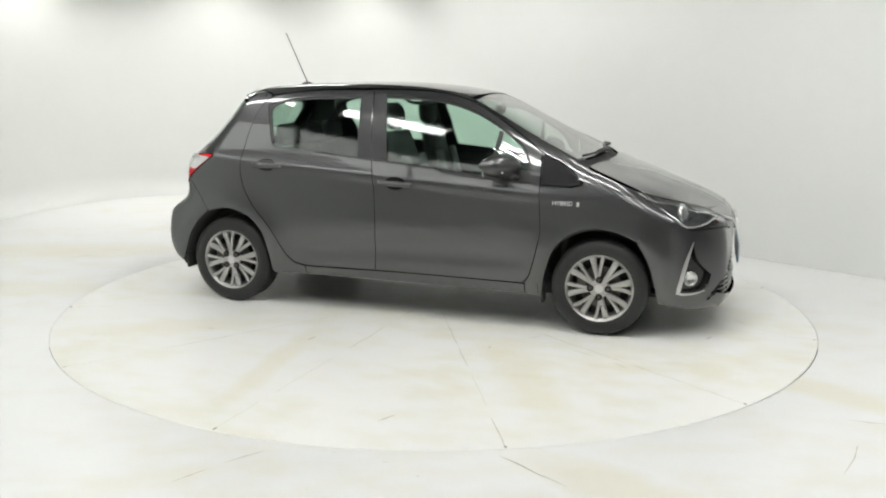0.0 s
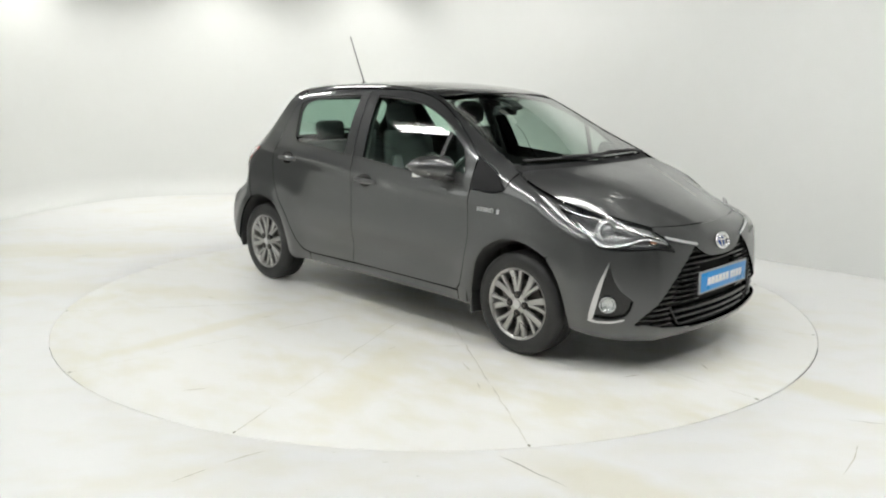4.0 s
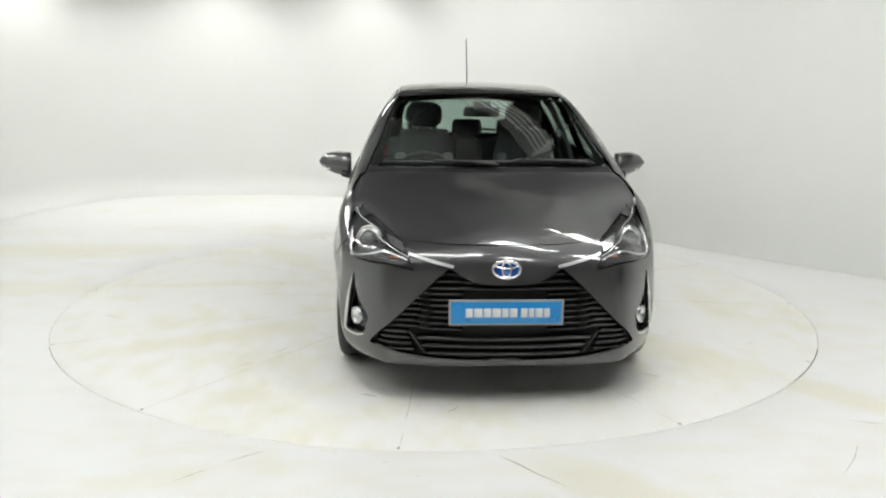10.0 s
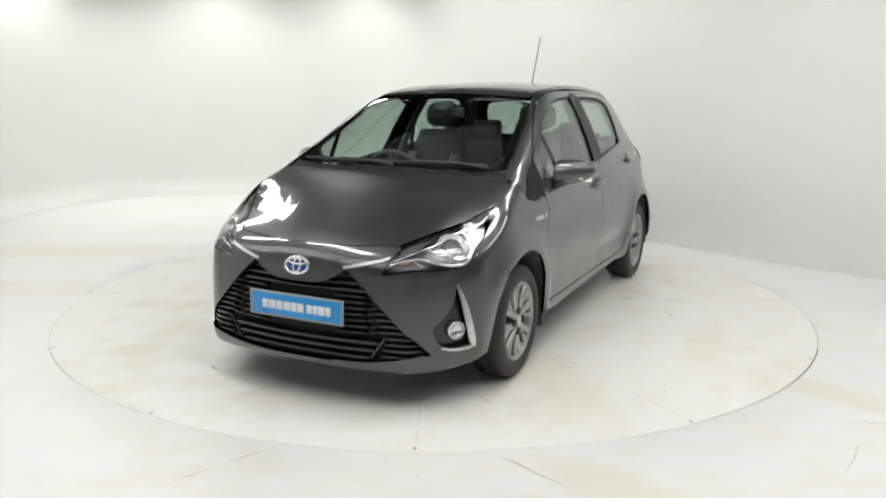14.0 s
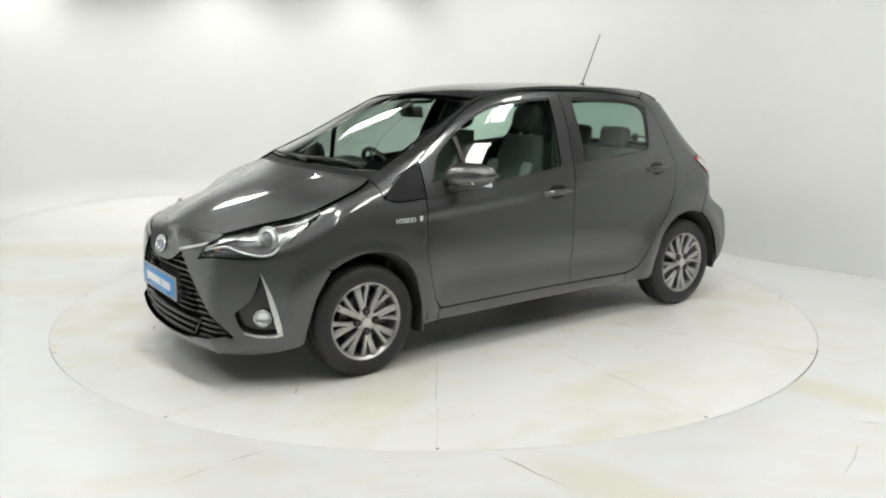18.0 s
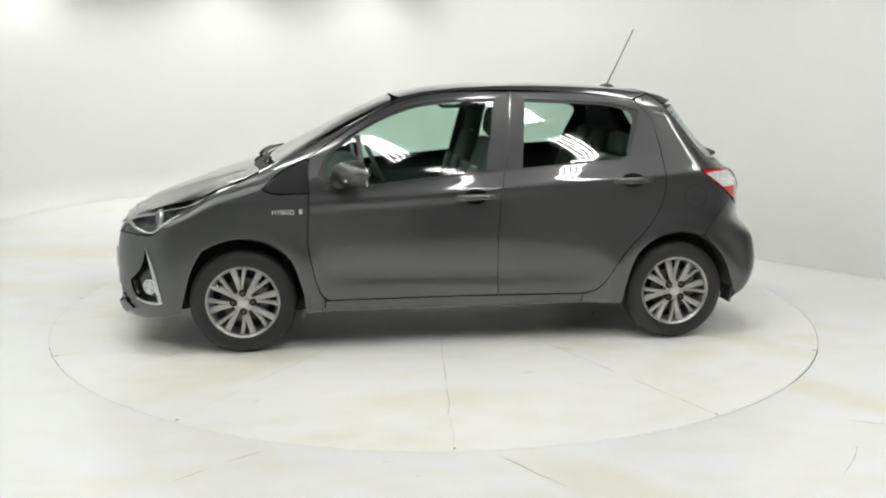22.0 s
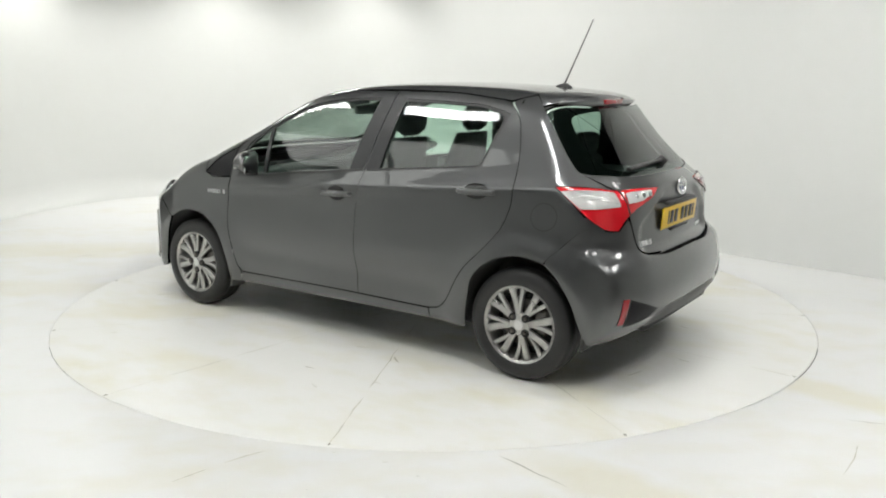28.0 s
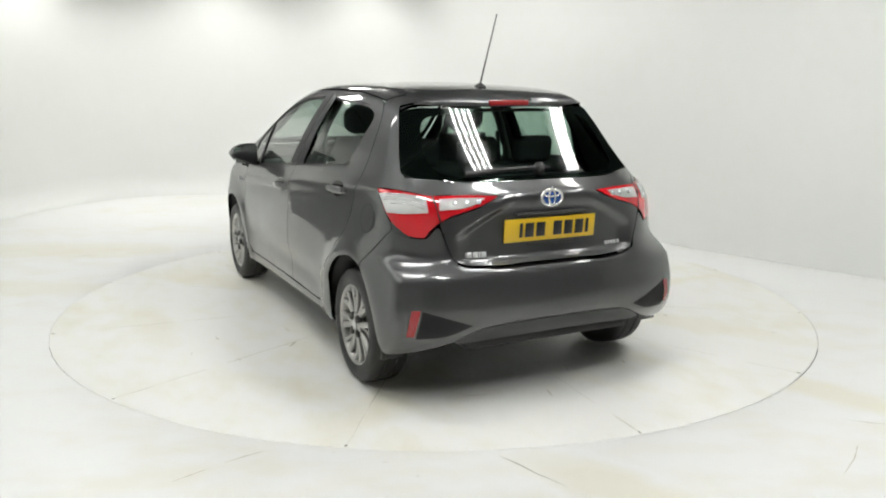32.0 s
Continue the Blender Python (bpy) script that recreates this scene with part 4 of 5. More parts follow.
bumper = panel("front_bumper", FRONT, both(HOOD_EDGE + [(1.862, .466, .752, 1)] + FB_IN + FB_LOW), M_PAINT, car, [both(GRILLE), FOG, FOG_R], label="body-coloured front bumper with a wide black grille")
grille = panel("grille", FRONT, both([(p[0], p[1] * 1.03, 0.41 + (p[2] - 0.41) * 1.05, *p[3:]) for p in GRILLE]), M_DARK, bumper, off=-0.075, skirt=-0.06, label="black radiator grille")
G_Z = [0.222, 0.235, 0.26, 0.285, 0.36, 0.455, 0.575, 0.654]
G_Y = [0.30, 0.44, 0.55, 0.622, 0.565, 0.465, 0.350, 0.262]


def slat(z, y0, y1, off, th, deep, material=M_GLOSSB, dip=0.0, name="slat"):
    rows = []
    n = max(4, int((y1 - y0) / 0.035))
    q = from_uv(FRONT, to_uv(FRONT, snap([(2.03 - 0.12 * (y / 0.6) ** 2, y, z + dip * abs(y)) for y in np.linspace(y0, y1, n + 1)])))
    nr = body_normal(q)
    for p, v in zip(q, nr):
        v = np.array([v[0], v[1], 0]) / np.hypot(v[0], v[1])
        a, b = p + v * off, p + v * (off - deep)
        rows.append([tuple(a + (0, 0, -th / 2)), tuple(a + v * 0.003), tuple(a + (0, 0, th / 2)), tuple(b + (0, 0, th / 2 + 0.004)), tuple(b + (0, 0, -th / 2 + 0.004))])
    part(name, loft(rows), material, grille)


for z, w in ((0.246, 0.375), (0.282, 0.395), (0.318, 0.415)):
    slat(z, -w, w, -0.016, 0.015, 0.045)
for s in (-1, 1):
    for z in (0.262, 0.290, 0.318, 0.346):
        w = float(np.interp(z, G_Z, G_Y)) - 0.004
        a, b = sorted((s * (0.425 + 0.35 * (z - 0.26)), s * w))
        slat(z, a, b, -0.012, 0.014, 0.03)
    edge = snap([(2.0, s * (0.365 + 0.085 * t), 0.232 + 0.118 * t) for t in np.linspace(0, 1, 6)])
    part("grille_divider", tube([(q[0] - 0.018, q[1], q[2]) for q in edge], 0.0065, 8), M_GLOSSB, grille)
for z in (0.557, 0.590):
    w = float(np.interp(z, G_Z, G_Y))
    slat(z, -w, w, -0.02, 0.012, 0.04)
slat(0.625, -0.285, -0.20, -0.02, 0.010, 0.04)
slat(0.625, 0.20, 0.285, -0.02, 0.010, 0.04)
for s in (-1, 1):
    for k in range(7):
        z = 0.362 + 0.028 * k
        w = float(np.interp(z, G_Z, G_Y)) - 0.004
        m = 0.40 + 0.012 * math.sin(k * 1.7)
        a, b = sorted((s * 0.20, s * (m - 0.045)))
        slat(z, a, b, -0.022, 0.010, 0.03)
        a, b = sorted((s * (m + 0.0), s * w)) if w > m else (0, 0)
        if b - a > 0.02:
            slat(z + 0.012, a, b, -0.014, 0.013, 0.03, M_GLOSSB)
        q = snap([(1.99, s * (m - 0.02), z + 0.006)])[0]
        part("hex_link", boxy((0.016, 0.052, 0.009), (q[0] - 0.020, q[1], q[2]), 0.003, 1, (s * 16, 0, -s * 22)), M_GLOSSB, grille)
pm = Matrix.Translation((2.046, 0, 0.456)) @ Matrix(((0, 0, 1), (1, 0, 0), (0, 1, 0))).to_4x4() @ pose(0, 0, 0, -1)
b = boxy((0.534, 0.122, 0.010), bevel=0.003)
b.transform(pm)
plate = part("number_plate", b, M_PLATEFRAME, bumper, "blue dealer plate with pale bars in a grey frame")
b = boxy((0.512, 0.104, 0.003), (0, 0, 0.006), 0.001)
b.transform(pm)
part("plate_face", b, M_BLUE, plate)
bars(plate, pm, [0.032, 0.040, 0.034, 0.040, 0.030, 0.036, -0.006, 0.030, 0.025, 0.034, 0.028], 0.042, 0.0055, M_INKW, 0.0085)
emblem(bumper, on_body((2.026, 0, 0.655), off=0.004), 0.070, 0.047)
panel("lower_lip", FRONT, both([(2.04, 0, .222), (2.012, .347, .226), (1.985, .491, .247), (1.925, .612, .276, 1), (1.86, .67, .232), (1.95, .45, .205), (2.03, 0, .198)]), M_PAINT, bumper, off=0.010, skirt=0.02, label="body-coloured lip under the grille")
for side in (False, True):
    panel("chrome_strip", FRONT, [(1.925, .452, .716, 1), (1.943, .428, .710), (1.981, .332, .688), (2.003, .240, .668, 1), (2.006, .246, .656, 1), (1.985, .336, .674), (1.955, .425, .696), (1.935, .452, .700, 1)], M_BADGE, bumper, off=0.006, flip=side, skirt=0.006, inset=0, label="bright chrome strip beside the emblem")
    pocket = panel("fog_lamp_pocket", FRONT, FOG, M_GLOSSB, bumper, off=-0.035, flip=side, skirt=-0.034, inset=-0.002, label="black fog lamp recess")
    panel("fog_lamp_strip", FRONT, [(1.782, .720, .596, 1), (1.744, .752, .500), (1.720, .772, .400), (1.706, .784, .320), (1.706, .784, .292, 1), (1.722, .771, .292, 1), (1.728, .765, .320), (1.742, .753, .400), (1.760, .738, .500)], M_SATIN, pocket, off=0.004, flip=side, skirt=0.02, inset=0, label="upright satin silver strip")
    panel("fog_lamp_lip", FRONT, [(1.706, .784, .300, 1), (1.735, .760, .284), (1.80, .712, .284), (1.856, .672, .300, 1), (1.850, .676, .291, 1), (1.80, .712, .274), (1.73, .764, .273), (1.703, .786, .285, 1)], M_SATIN, pocket, off=0.004, flip=side, skirt=0.012, inset=0)
    m = on_body((1.783, .726, .368), side, -0.026)
    b = lathe([(0, 0.0001), (0.0, 0.028), (0.010, 0.036), (0.016, 0.038), (0.016, 0.043), (-0.01, 0.045)], 28, "z")
    b.transform(m)
    fog = part("fog_lamp", b, M_REFLECTOR, pocket, "round clear fog lamp")
    b = lathe([(0.014, 0.037), (0.018, 0.025), (0.020, 0.0001)], 28, "z")
    b.transform(m)
    part("fog_lamp_lens", b, M_CLEAR, fog)


def headlight(flip):
    out = [(1.434, .688, .871, 1), (1.55, .640, .835), (1.632, .592, .812), (1.852, .462, .752, 1), (1.882, .476, .734, 1), (1.982, .430, .644, 1), (1.945, .536, .664), (1.85, .65, .660), (1.74, .740, .662), (1.660, .768, .722), (1.55, .755, .793)]
    house = panel("headlight", FRONT, out, M_LAMPGREY, car, off=-0.024, flip=flip, skirt=-0.020, label="clear headlight with projector lamp and bright trim")
    panel("headlight_lens", FRONT, out, M_CLEAR, house, off=0.001, flip=flip, skirt=0.006, label="clear outer lens")
    # bright trim: upper brow, lower hook
    def bead(name, pts, w, label):
        q = snap(curve_pts(pts, 5))
        q = q + body_normal(q) * -0.008
        part(name, tube([(p[0], -p[1] if flip else p[1], p[2]) for p in q], w, 8, w * 0.8), M_REFLECTOR, house, label)
    bead("brow", [(1.445, .722, .850), (1.533, .695, .820), (1.657, .621, .790), (1.765, .595, .757), (1.845, .550, .740), (1.908, .499, .716), (1.950, .440, .690)], 0.006, "bright brow trim")
    bead("hook", [(1.580, .738, .780), (1.669, .745, .733), (1.712, .745, .694), (1.745, .728, .678), (1.796, .690, .680), (1.850, .630, .695), (1.880, .578, .712), (1.925, .510, .703), (1.955, .455, .684)], 0.0085, "bright lower trim")
    panel("daytime_light", FRONT, [(1.74, .565, .772, 1), (1.83, .487, .757, 1), (1.885, .468, .722, 1), (1.90, .475, .706, 1), (1.84, .54, .735)], M_REFLECTOR, house, off=-0.012, flip=flip, skirt=0.008, inset=0, label="pale inner lamp cell")
    m = Matrix.Translation(snap([(1.742, .66, .737)])[0] * np.array((1, -1 if flip else 1, 1))) @ pose(0, 0, 0, 0, 0, -22 if flip else 22) @ pose(0, 0, 0, 0, 78, 0) @ Matrix.Translation((0, 0, -0.040))
    b = lathe([(0.0, 0.074), (0.004, 0.066), (0.0, 0.062), (0.012, 0.060), (0.018, 0.052), (0.004, 0.044), (0.0, 0.040)], 32, "z")
    b.transform(m)
    pr = part("projector", b, M_REFLECTOR, house, "round projector lamp in a bright ring")
    b = lathe([(0.0, 0.046), (0.012, 0.042), (0.022, 0.030), (0.027, 0.014), (0.028, 0.0001)], 28, "z")
    b.transform(m)
    part("projector_lens", b, M_GLASSY, pr)
    panel("indicator", FRONT, [(1.893, .545, .712, 1), (1.914, .505, .710, 1), (1.934, .505, .692, 1), (1.920, .545, .692, 1)], M_BULB, house, off=-0.016, flip=flip, skirt=0.01, label="amber indicator")


headlight(False)
headlight(True)


def door_mirror(flip):
    s = -1 if flip else 1
    rows = []
    for k in range(11):
        u = k / 10
        y = 0.812 + 0.196 * u
        h = 0.078 * (1 - max(0, u - 0.25) ** 2.0 * 1.6) ** 0.6 if u < 1 else 0.012
        d = 0.105 * (1 - 0.55 * u ** 2)
        zc = 0.998 + 0.018 * u
        x0 = 0.655 - 0.075 * u
        rows.append([(x0 + (d * max(0, math.cos(a)) ** 0.8 if math.cos(a) > 0 else 0.035 * math.cos(a)), s * y, zc + h * math.sin(a) * (1 if math.sin(a) > 0 else 0.86)) for a in np.linspace(0, 2 * math.pi, 25)[:-1]])
    mi = part("door_mirror", loft(rows), M_PAINT, car, "body-coloured door mirror")
    part("mirror_glass", boxy((0.006, 0.135, 0.105), (0.592, s * 0.915, 1.004), 0.02, 3, (0, 0, s * 24)), M_MIRROR, mi, "mirror glass")
    part("mirror_foot", loft([[(0.70 + 0.05 * math.cos(a), s * y, z + 0.02 * math.sin(a)) for a in np.linspace(0, 2 * math.pi, 13)[:-1]] for y, z in ((0.79, 0.935), (0.83, 0.945), (0.865, 0.955))]), M_BLACK, mi)
    part("mirror_indicator", boxy((0.012, 0.075, 0.012), (0.664, s * 0.925, 0.978), 0.004, 2, (0, 0, -s * 27)), M_LAMPW, mi, "pale indicator strip")


door_mirror(False)
door_mirror(True)

# windscreen wipers
for y0, y1, lift in ((0.56, -0.22, 0.0), (0.02, -0.60, 0.012)):
    pts = [Vector(snap([(1.145 - 0.070 * (y / 0.6) ** 2 + lift, y, 1.05)])[0]) + Vector((0.008, 0, 0.010)) for y in np.linspace(y0, y1, 12)]
    w = part("windscreen_wiper", tube(pts, 0.011, 6, 0.008), M_BLACK, car, "black wiper blade resting low on the windscreen")
    part("wiper_arm", tube([pts[0] + Vector((0.03, 0.02, -0.012)), pts[2] + Vector((0.012, 0, 0.006)), pts[6] + Vector((0.004, 0, 0.010))], 0.012, 6, 0.008), M_BLACK, w)

# aerial
ant = part("aerial", loft([[(-1.045 + dx + 0.062 * r * math.cos(a), 0.024 * r * math.sin(a), 1.470 + h) for a in np.linspace(0, 2 * math.pi, 17)[:-1]] for h, r, dx in ((0.0, 1.0, 0), (0.008, 0.95, 0), (0.018, 0.6, -0.004), (0.026, 0.28, -0.01))]), M_BLACK, car, "black roof aerial with a thin raked rod")
part("rod", tube([(-1.052, 0, 1.49), (-1.062, 0, 1.51), (-1.218, 0, 1.846)], 0.0055, 8, 0.0032), M_BLACK, ant)


def wheel(x, s):
    w = tagged(new("wheel"), "silver alloy wheel with a black tyre")
    w.parent = car
    w.location = (x, s * 0.735, 0.2925)
    R = 0.2925
    prof = [(-0.085, 0.200), (-0.098, 0.215), (-0.100, 0.245), (-0.092, 0.274), (-0.076, 0.288), (-0.05, R), (-0.032, R), (-0.03, R - 0.006), (-0.026, R - 0.006), (-0.024, R), (0.024, R), (0.026, R - 0.006), (0.03, R - 0.006), (0.032, R), (0.05, R), (0.076, 0.288), (0.092, 0.274), (0.100, 0.245), (0.098, 0.215), (0.085, 0.200)]
    part("tyre", sharp_bm(lathe(prof, 72)), M_RUBBER, w, "black rubber tyre")
    o = 0.088 * s
    part("rim", sharp_bm(lathe([(o - 0.012 * s, 0.187), (o - 0.003 * s, 0.193), (o + 0.003 * s, 0.203), (o - 0.002 * s, 0.209), (o - 0.02 * s, 0.205), (o - 0.15 * s, 0.19), (o - 0.15 * s, 0.17), (o - 0.03 * s, 0.182), (o - 0.012 * s, 0.187)], 72)), M_RIM, w, "silver alloy rim")
    for k in range(8):
        for wide, ang in ((1, 0.0), (0, 20.0)):
            a = radians(k * 45 + 30 * s + ang * s)
            lean = radians(-9 * s) if not wide else radians(3 * s)
            w0, w1 = (0.0125, 0.0200) if wide else (0.0065, 0.0125)
            ca, sa = math.cos(a), math.sin(a)
            rows = []
            for t in np.linspace(0, 1, 5):
                r = 0.040 + 0.156 * t
                ph = a + lean * (1 - t)
                ww = w0 + (w1 - w0) * t
                yy = o + s * (-0.004 - 0.008 * math.sin(math.pi * t))
                c, q = math.cos(ph), math.sin(ph)
                rows.append([(r * c - ww * h * q, yy + s * dy, r * q + ww * h * c) for h, dy in ((-1, -0.022), (-0.94, -0.002), (-0.6, 0.0), (0.6, 0.0), (0.94, -0.002), (1, -0.022))])
            part("spoke", loft(rows), M_RIM, w)
    part("hub", sharp_bm(lathe([(o - 0.03 * s, 0.062), (o - 0.010 * s, 0.060), (o - 0.004 * s, 0.054), (o - 0.003 * s, 0.03), (o - 0.003 * s, 0.0001)], 32)), M_RIM, w)
    part("hub_cap", sharp_bm(lathe([(o - 0.004 * s, 0.027), (o + 0.002 * s, 0.026), (o + 0.004 * s, 0.018), (o + 0.004 * s, 0.0001)], 24)), M_SATIN, w, "round hub cap with a pale emblem")
    for k in range(4):
        a = radians(90 * k + (45 if x < 0 else 0))
        for name, prof, m in (("nut_well", [(o - 0.02 * s, 0.0205), (o + 0.002 * s, 0.0205), (o + 0.002 * s, 0.0165), (o - 0.001 * s, 0.0155), (o - 0.001 * s, 0.0001)], M_INKB),
                              ("wheel_nut", [(o - 0.004 * s, 0.0095), (o + 0.005 * s, 0.0095), (o + 0.008 * s, 0.007), (o + 0.008 * s, 0.0001)], M_STEEL)):
            b = lathe(prof, 14)
            bmesh.ops.translate(b, verts=b.verts, vec=(0.053 * math.cos(a), 0, 0.053 * math.sin(a)))
            part(name, b, m, w)
    part("brake_disc", sharp_bm(lathe([(o - 0.06 * s, 0.0001), (o - 0.06 * s, 0.128), (o - 0.075 * s, 0.128), (o - 0.075 * s, 0.0001)], 40)), M_STEEL, w, "dull steel brake disc")
    part("caliper", boxy((0.07, 0.05, 0.13), (-0.105, o - 0.06 * s, 0.02), 0.015), M_STEEL, w)
    part("wheel_backing", lathe([(o - 0.10 * s, 0.0001), (o - 0.10 * s, 0.185)], 40), M_DARK, w)


def sharp_bm(bm):
    for e in bm.edges:
        if len(e.link_faces) == 2 and e.calc_face_angle(0) > radians(38):
            e.smooth = False
    return bm


for x in (1.255, -1.255):
    for s in (1, -1):
        wheel(x, s)

# wheel housings, mud flaps and floor pan
for x in (1.255, -1.255):
    for s in (1, -1):
        bm = bmesh.new()
        rows = []
        for k in range(21):
            a = radians(-8 + 196 * k / 20)
            row = []
            for y, r in ((0.842 if x > 0 else 0.83, 0.372), (0.82, 0.355), (0.62, 0.352), (0.52, 0.34)):
                px = x + r * math.cos(a)
                y -= (0.052 * float(step(1.35, 1.75, px)) + 0.006 * (px > 1.4) + 0.014 * float(step(-1.45, -1.75, px))) * (y > 0.7)
                row.append(bm.verts.new((px, s * y, 0.293 + r * math.sin(a))))
            rows.append(row)
        for a, b in zip(rows, rows[1:]):
            for k in range(3):
                bm.faces.new((a[k], b[k], b[k + 1], a[k + 1]))
        bm.faces.new([r[3] for r in rows])
        part("wheel_arch_liner", bm, M_DARK, car, "black wheel arch liner")
        part("mud_flap", boxy((0.018, 0.12, 0.13 if x > 0 else 0.10), (x - 0.352, s * 0.765, 0.235 if x > 0 else 0.262), 0.01, 2, (0, -8, 0)), M_BLACK, car, "small black mud flap")
part("floor_pan", boxy((2.1, 1.36, 0.10), (0.0, 0, 0.245), 0.03), M_DARK, car, "dark underbody")
part("front_undertray", boxy((0.55, 1.0, 0.05), (1.68, 0, 0.205), 0.02), M_DARK, car)
part("rear_undertray", boxy((0.6, 0.95, 0.08), (-1.5, 0, 0.30), 0.03), M_DARK, car)
part("firewall", boxy((0.05, 1.36, 0.70), (1.02, 0, 0.60), 0.02), M_DARK, car)
part("engine_bay_cover", boxy((0.85, 1.0, 0.30), (1.5, 0, 0.50), 0.05), M_DARK, car)
part("boot_floor", boxy((0.75, 1.15, 0.35), (-1.33, 0, 0.50), 0.05), M_DARK, car)

# cabin
def seat(x, y, back_h=0.62, w=0.46):
    st = new("seat")
    st.parent = car
    st["label"] = "dark cloth front seat with pale side panels"
    def cush(name, size, at, turn, m, bev=0.05):
        part(name, boxy(size, at, bev, 4, turn), m, st)
    cush("cushion", (0.50, w, 0.16), (x + 0.22, y, 0.52), (0, -8, 0), M_CLOTH)
    rows = []
    for t in np.linspace(0, 1, 9):
        ww = w * (0.46 + 0.06 * math.sin(math.pi * t) - 0.10 * t ** 3)
        dd = 0.075 - 0.025 * t
        cx, cz = x - 0.03 - 0.17 * t, 0.55 + back_h * t
        rows.append([(cx + dd * math.cos(a) * (1 if abs(math.cos(a)) < 0.9 else 0.85), y + ww * abs(math.sin(a)) ** 0.55 * (1 if math.sin(a) > 0 else -1), cz) for a in np.linspace(0, 2 * math.pi, 21)[:-1]])
    part("backrest", loft(rows), M_CLOTH, st)
    for s in (1, -1):
        cush("side_panel", (0.06, 0.075, 0.38), (x - 0.04, y + s * 0.165, 0.83), (0, -15, 0), M_CLOTHG, 0.025)
    rows = []
    for t in np.linspace(0, 1, 7):
        ww, dd = 0.13 * (1 - (2 * t - 1) ** 4 * 0.45), 0.05 * (1 - (2 * t - 1) ** 4 * 0.6)
        rows.append([(x - 0.215 - 0.02 * t + dd * math.cos(a), y + ww * abs(math.sin(a)) ** 0.6 * (1 if math.sin(a) > 0 else -1), 1.185 + 0.175 * t) for a in np.linspace(0, 2 * math.pi, 21)[:-1]])
    part("headrest", loft(rows), M_CLOTH, st)
    for s in (1, -1):
        part("headrest_post", tube([(x - 0.20, y + s * 0.05, 1.13), (x - 0.215, y + s * 0.05, 1.2)], 0.007), M_SATIN, st)


seat(0.0, 0.355)
seat(0.0, -0.355)
bench = new("rear_bench")
bench.parent = car
bench["label"] = "dark cloth rear bench with three headrests"
part("cushion", boxy((0.48, 1.24, 0.17), (-0.62, 0, 0.53), 0.05, 4, (0, -6, 0)), M_CLOTH, bench)
for y, w in ((0.36, 0.56), (-0.36, 0.56), (0, 0.2)):
    part("backrest", boxy((0.13, w, 0.54), (-0.92, y, 0.80), 0.05, 4, (0, -16, 0)), M_CLOTH, bench)
for y in (0.36, 0, -0.36):
    part("headrest", boxy((0.09, 0.24, 0.15), (-1.03, y, 1.13), 0.04, 4, (0, -10, 0)), M_CLOTH, bench)
part("parcel_shelf", boxy((0.5, 1.1, 0.02), (-1.32, 0, 0.985), 0.008), M_CABIN, car, "dark parcel shelf behind the rear bench")
dash = part("dashboard", loft([[(0.62 + 0.36 * (0.5 + 0.5 * math.cos(a)) + 0.05 * math.cos(2 * a), y, 0.80 + (0.17 if math.sin(a) > 0 else 0.24) * abs(math.sin(a)) ** 0.6 * (1 if math.sin(a) > 0 else -1) * (1 - 0.12 * abs(y))) for a in np.linspace(0, 2 * math.pi, 25)[:-1]] for y in np.linspace(-0.70, 0.70, 15)]), M_CABIN, car, "dark soft-touch dashboard")
part("instrument_hood", loft([[(0.68 + 0.11 * math.cos(a), -0.36 + dy, 0.955 + 0.075 * max(0, math.sin(a)) * (1 - (dy / 0.19) ** 2) ** 0.5) for a in np.linspace(0, 2 * math.pi, 17)[:-1]] for dy in np.linspace(-0.185, 0.185, 9)]), M_CABIN, dash)
part("centre_console", boxy((0.75, 0.2, 0.30), (0.33, 0, 0.50), 0.03), M_CABIN, car, "dark centre console")
wheel_at = pose(0.44, -0.36, 0.90, 0, -64, 0)
ring = []
for k in range(40):
    t = 2 * math.pi * k / 40
    ring.append([wheel_at @ Vector(((0.182 + 0.015 * math.cos(u)) * math.cos(t), (0.182 + 0.015 * math.cos(u)) * math.sin(t), 0.015 * math.sin(u))) for u in np.linspace(0, 2 * math.pi, 9)[:-1]])
sw = part("steering_wheel", loft(ring + ring[:1], caps=False), M_CABIN, car, "black steering wheel")
b = boxy((0.12, 0.13, 0.05), (0, 0, -0.015), 0.02, 3)
b.transform(wheel_at)
part("airbag_cover", b, M_CABIN, sw)
for a in (0, 180, 270):
    b = boxy((0.13, 0.03, 0.012), (0.115, 0, -0.008), 0.004)
    b.transform(wheel_at @ pose(0, 0, 0, 0, 0, a + 90))
    part("wheel_spoke", b, M_SATIN if a != 270 else M_CABIN, sw)
part("column", tube([wheel_at @ Vector((0, 0, -0.02)), wheel_at @ Vector((0, 0, -0.25))], 0.04, 12), M_CABIN, sw)
mir = part("cabin_mirror", boxy((0.03, 0.23, 0.065), (0.43, 0, 1.315), 0.014, 3, (0, 12, 0)), M_CABIN, car, "black cabin mirror hung from the windscreen")
part("mirror_stalk", tube([(0.44, 0, 1.33), (0.49, 0, 1.365)], 0.012), M_CABIN, mir)
part("camera_housing", boxy((0.10, 0.11, 0.035), (0.49, 0, 1.352), 0.012, 2, (0, 26, 0)), M_CABIN, car, "black sensor housing behind the windscreen")
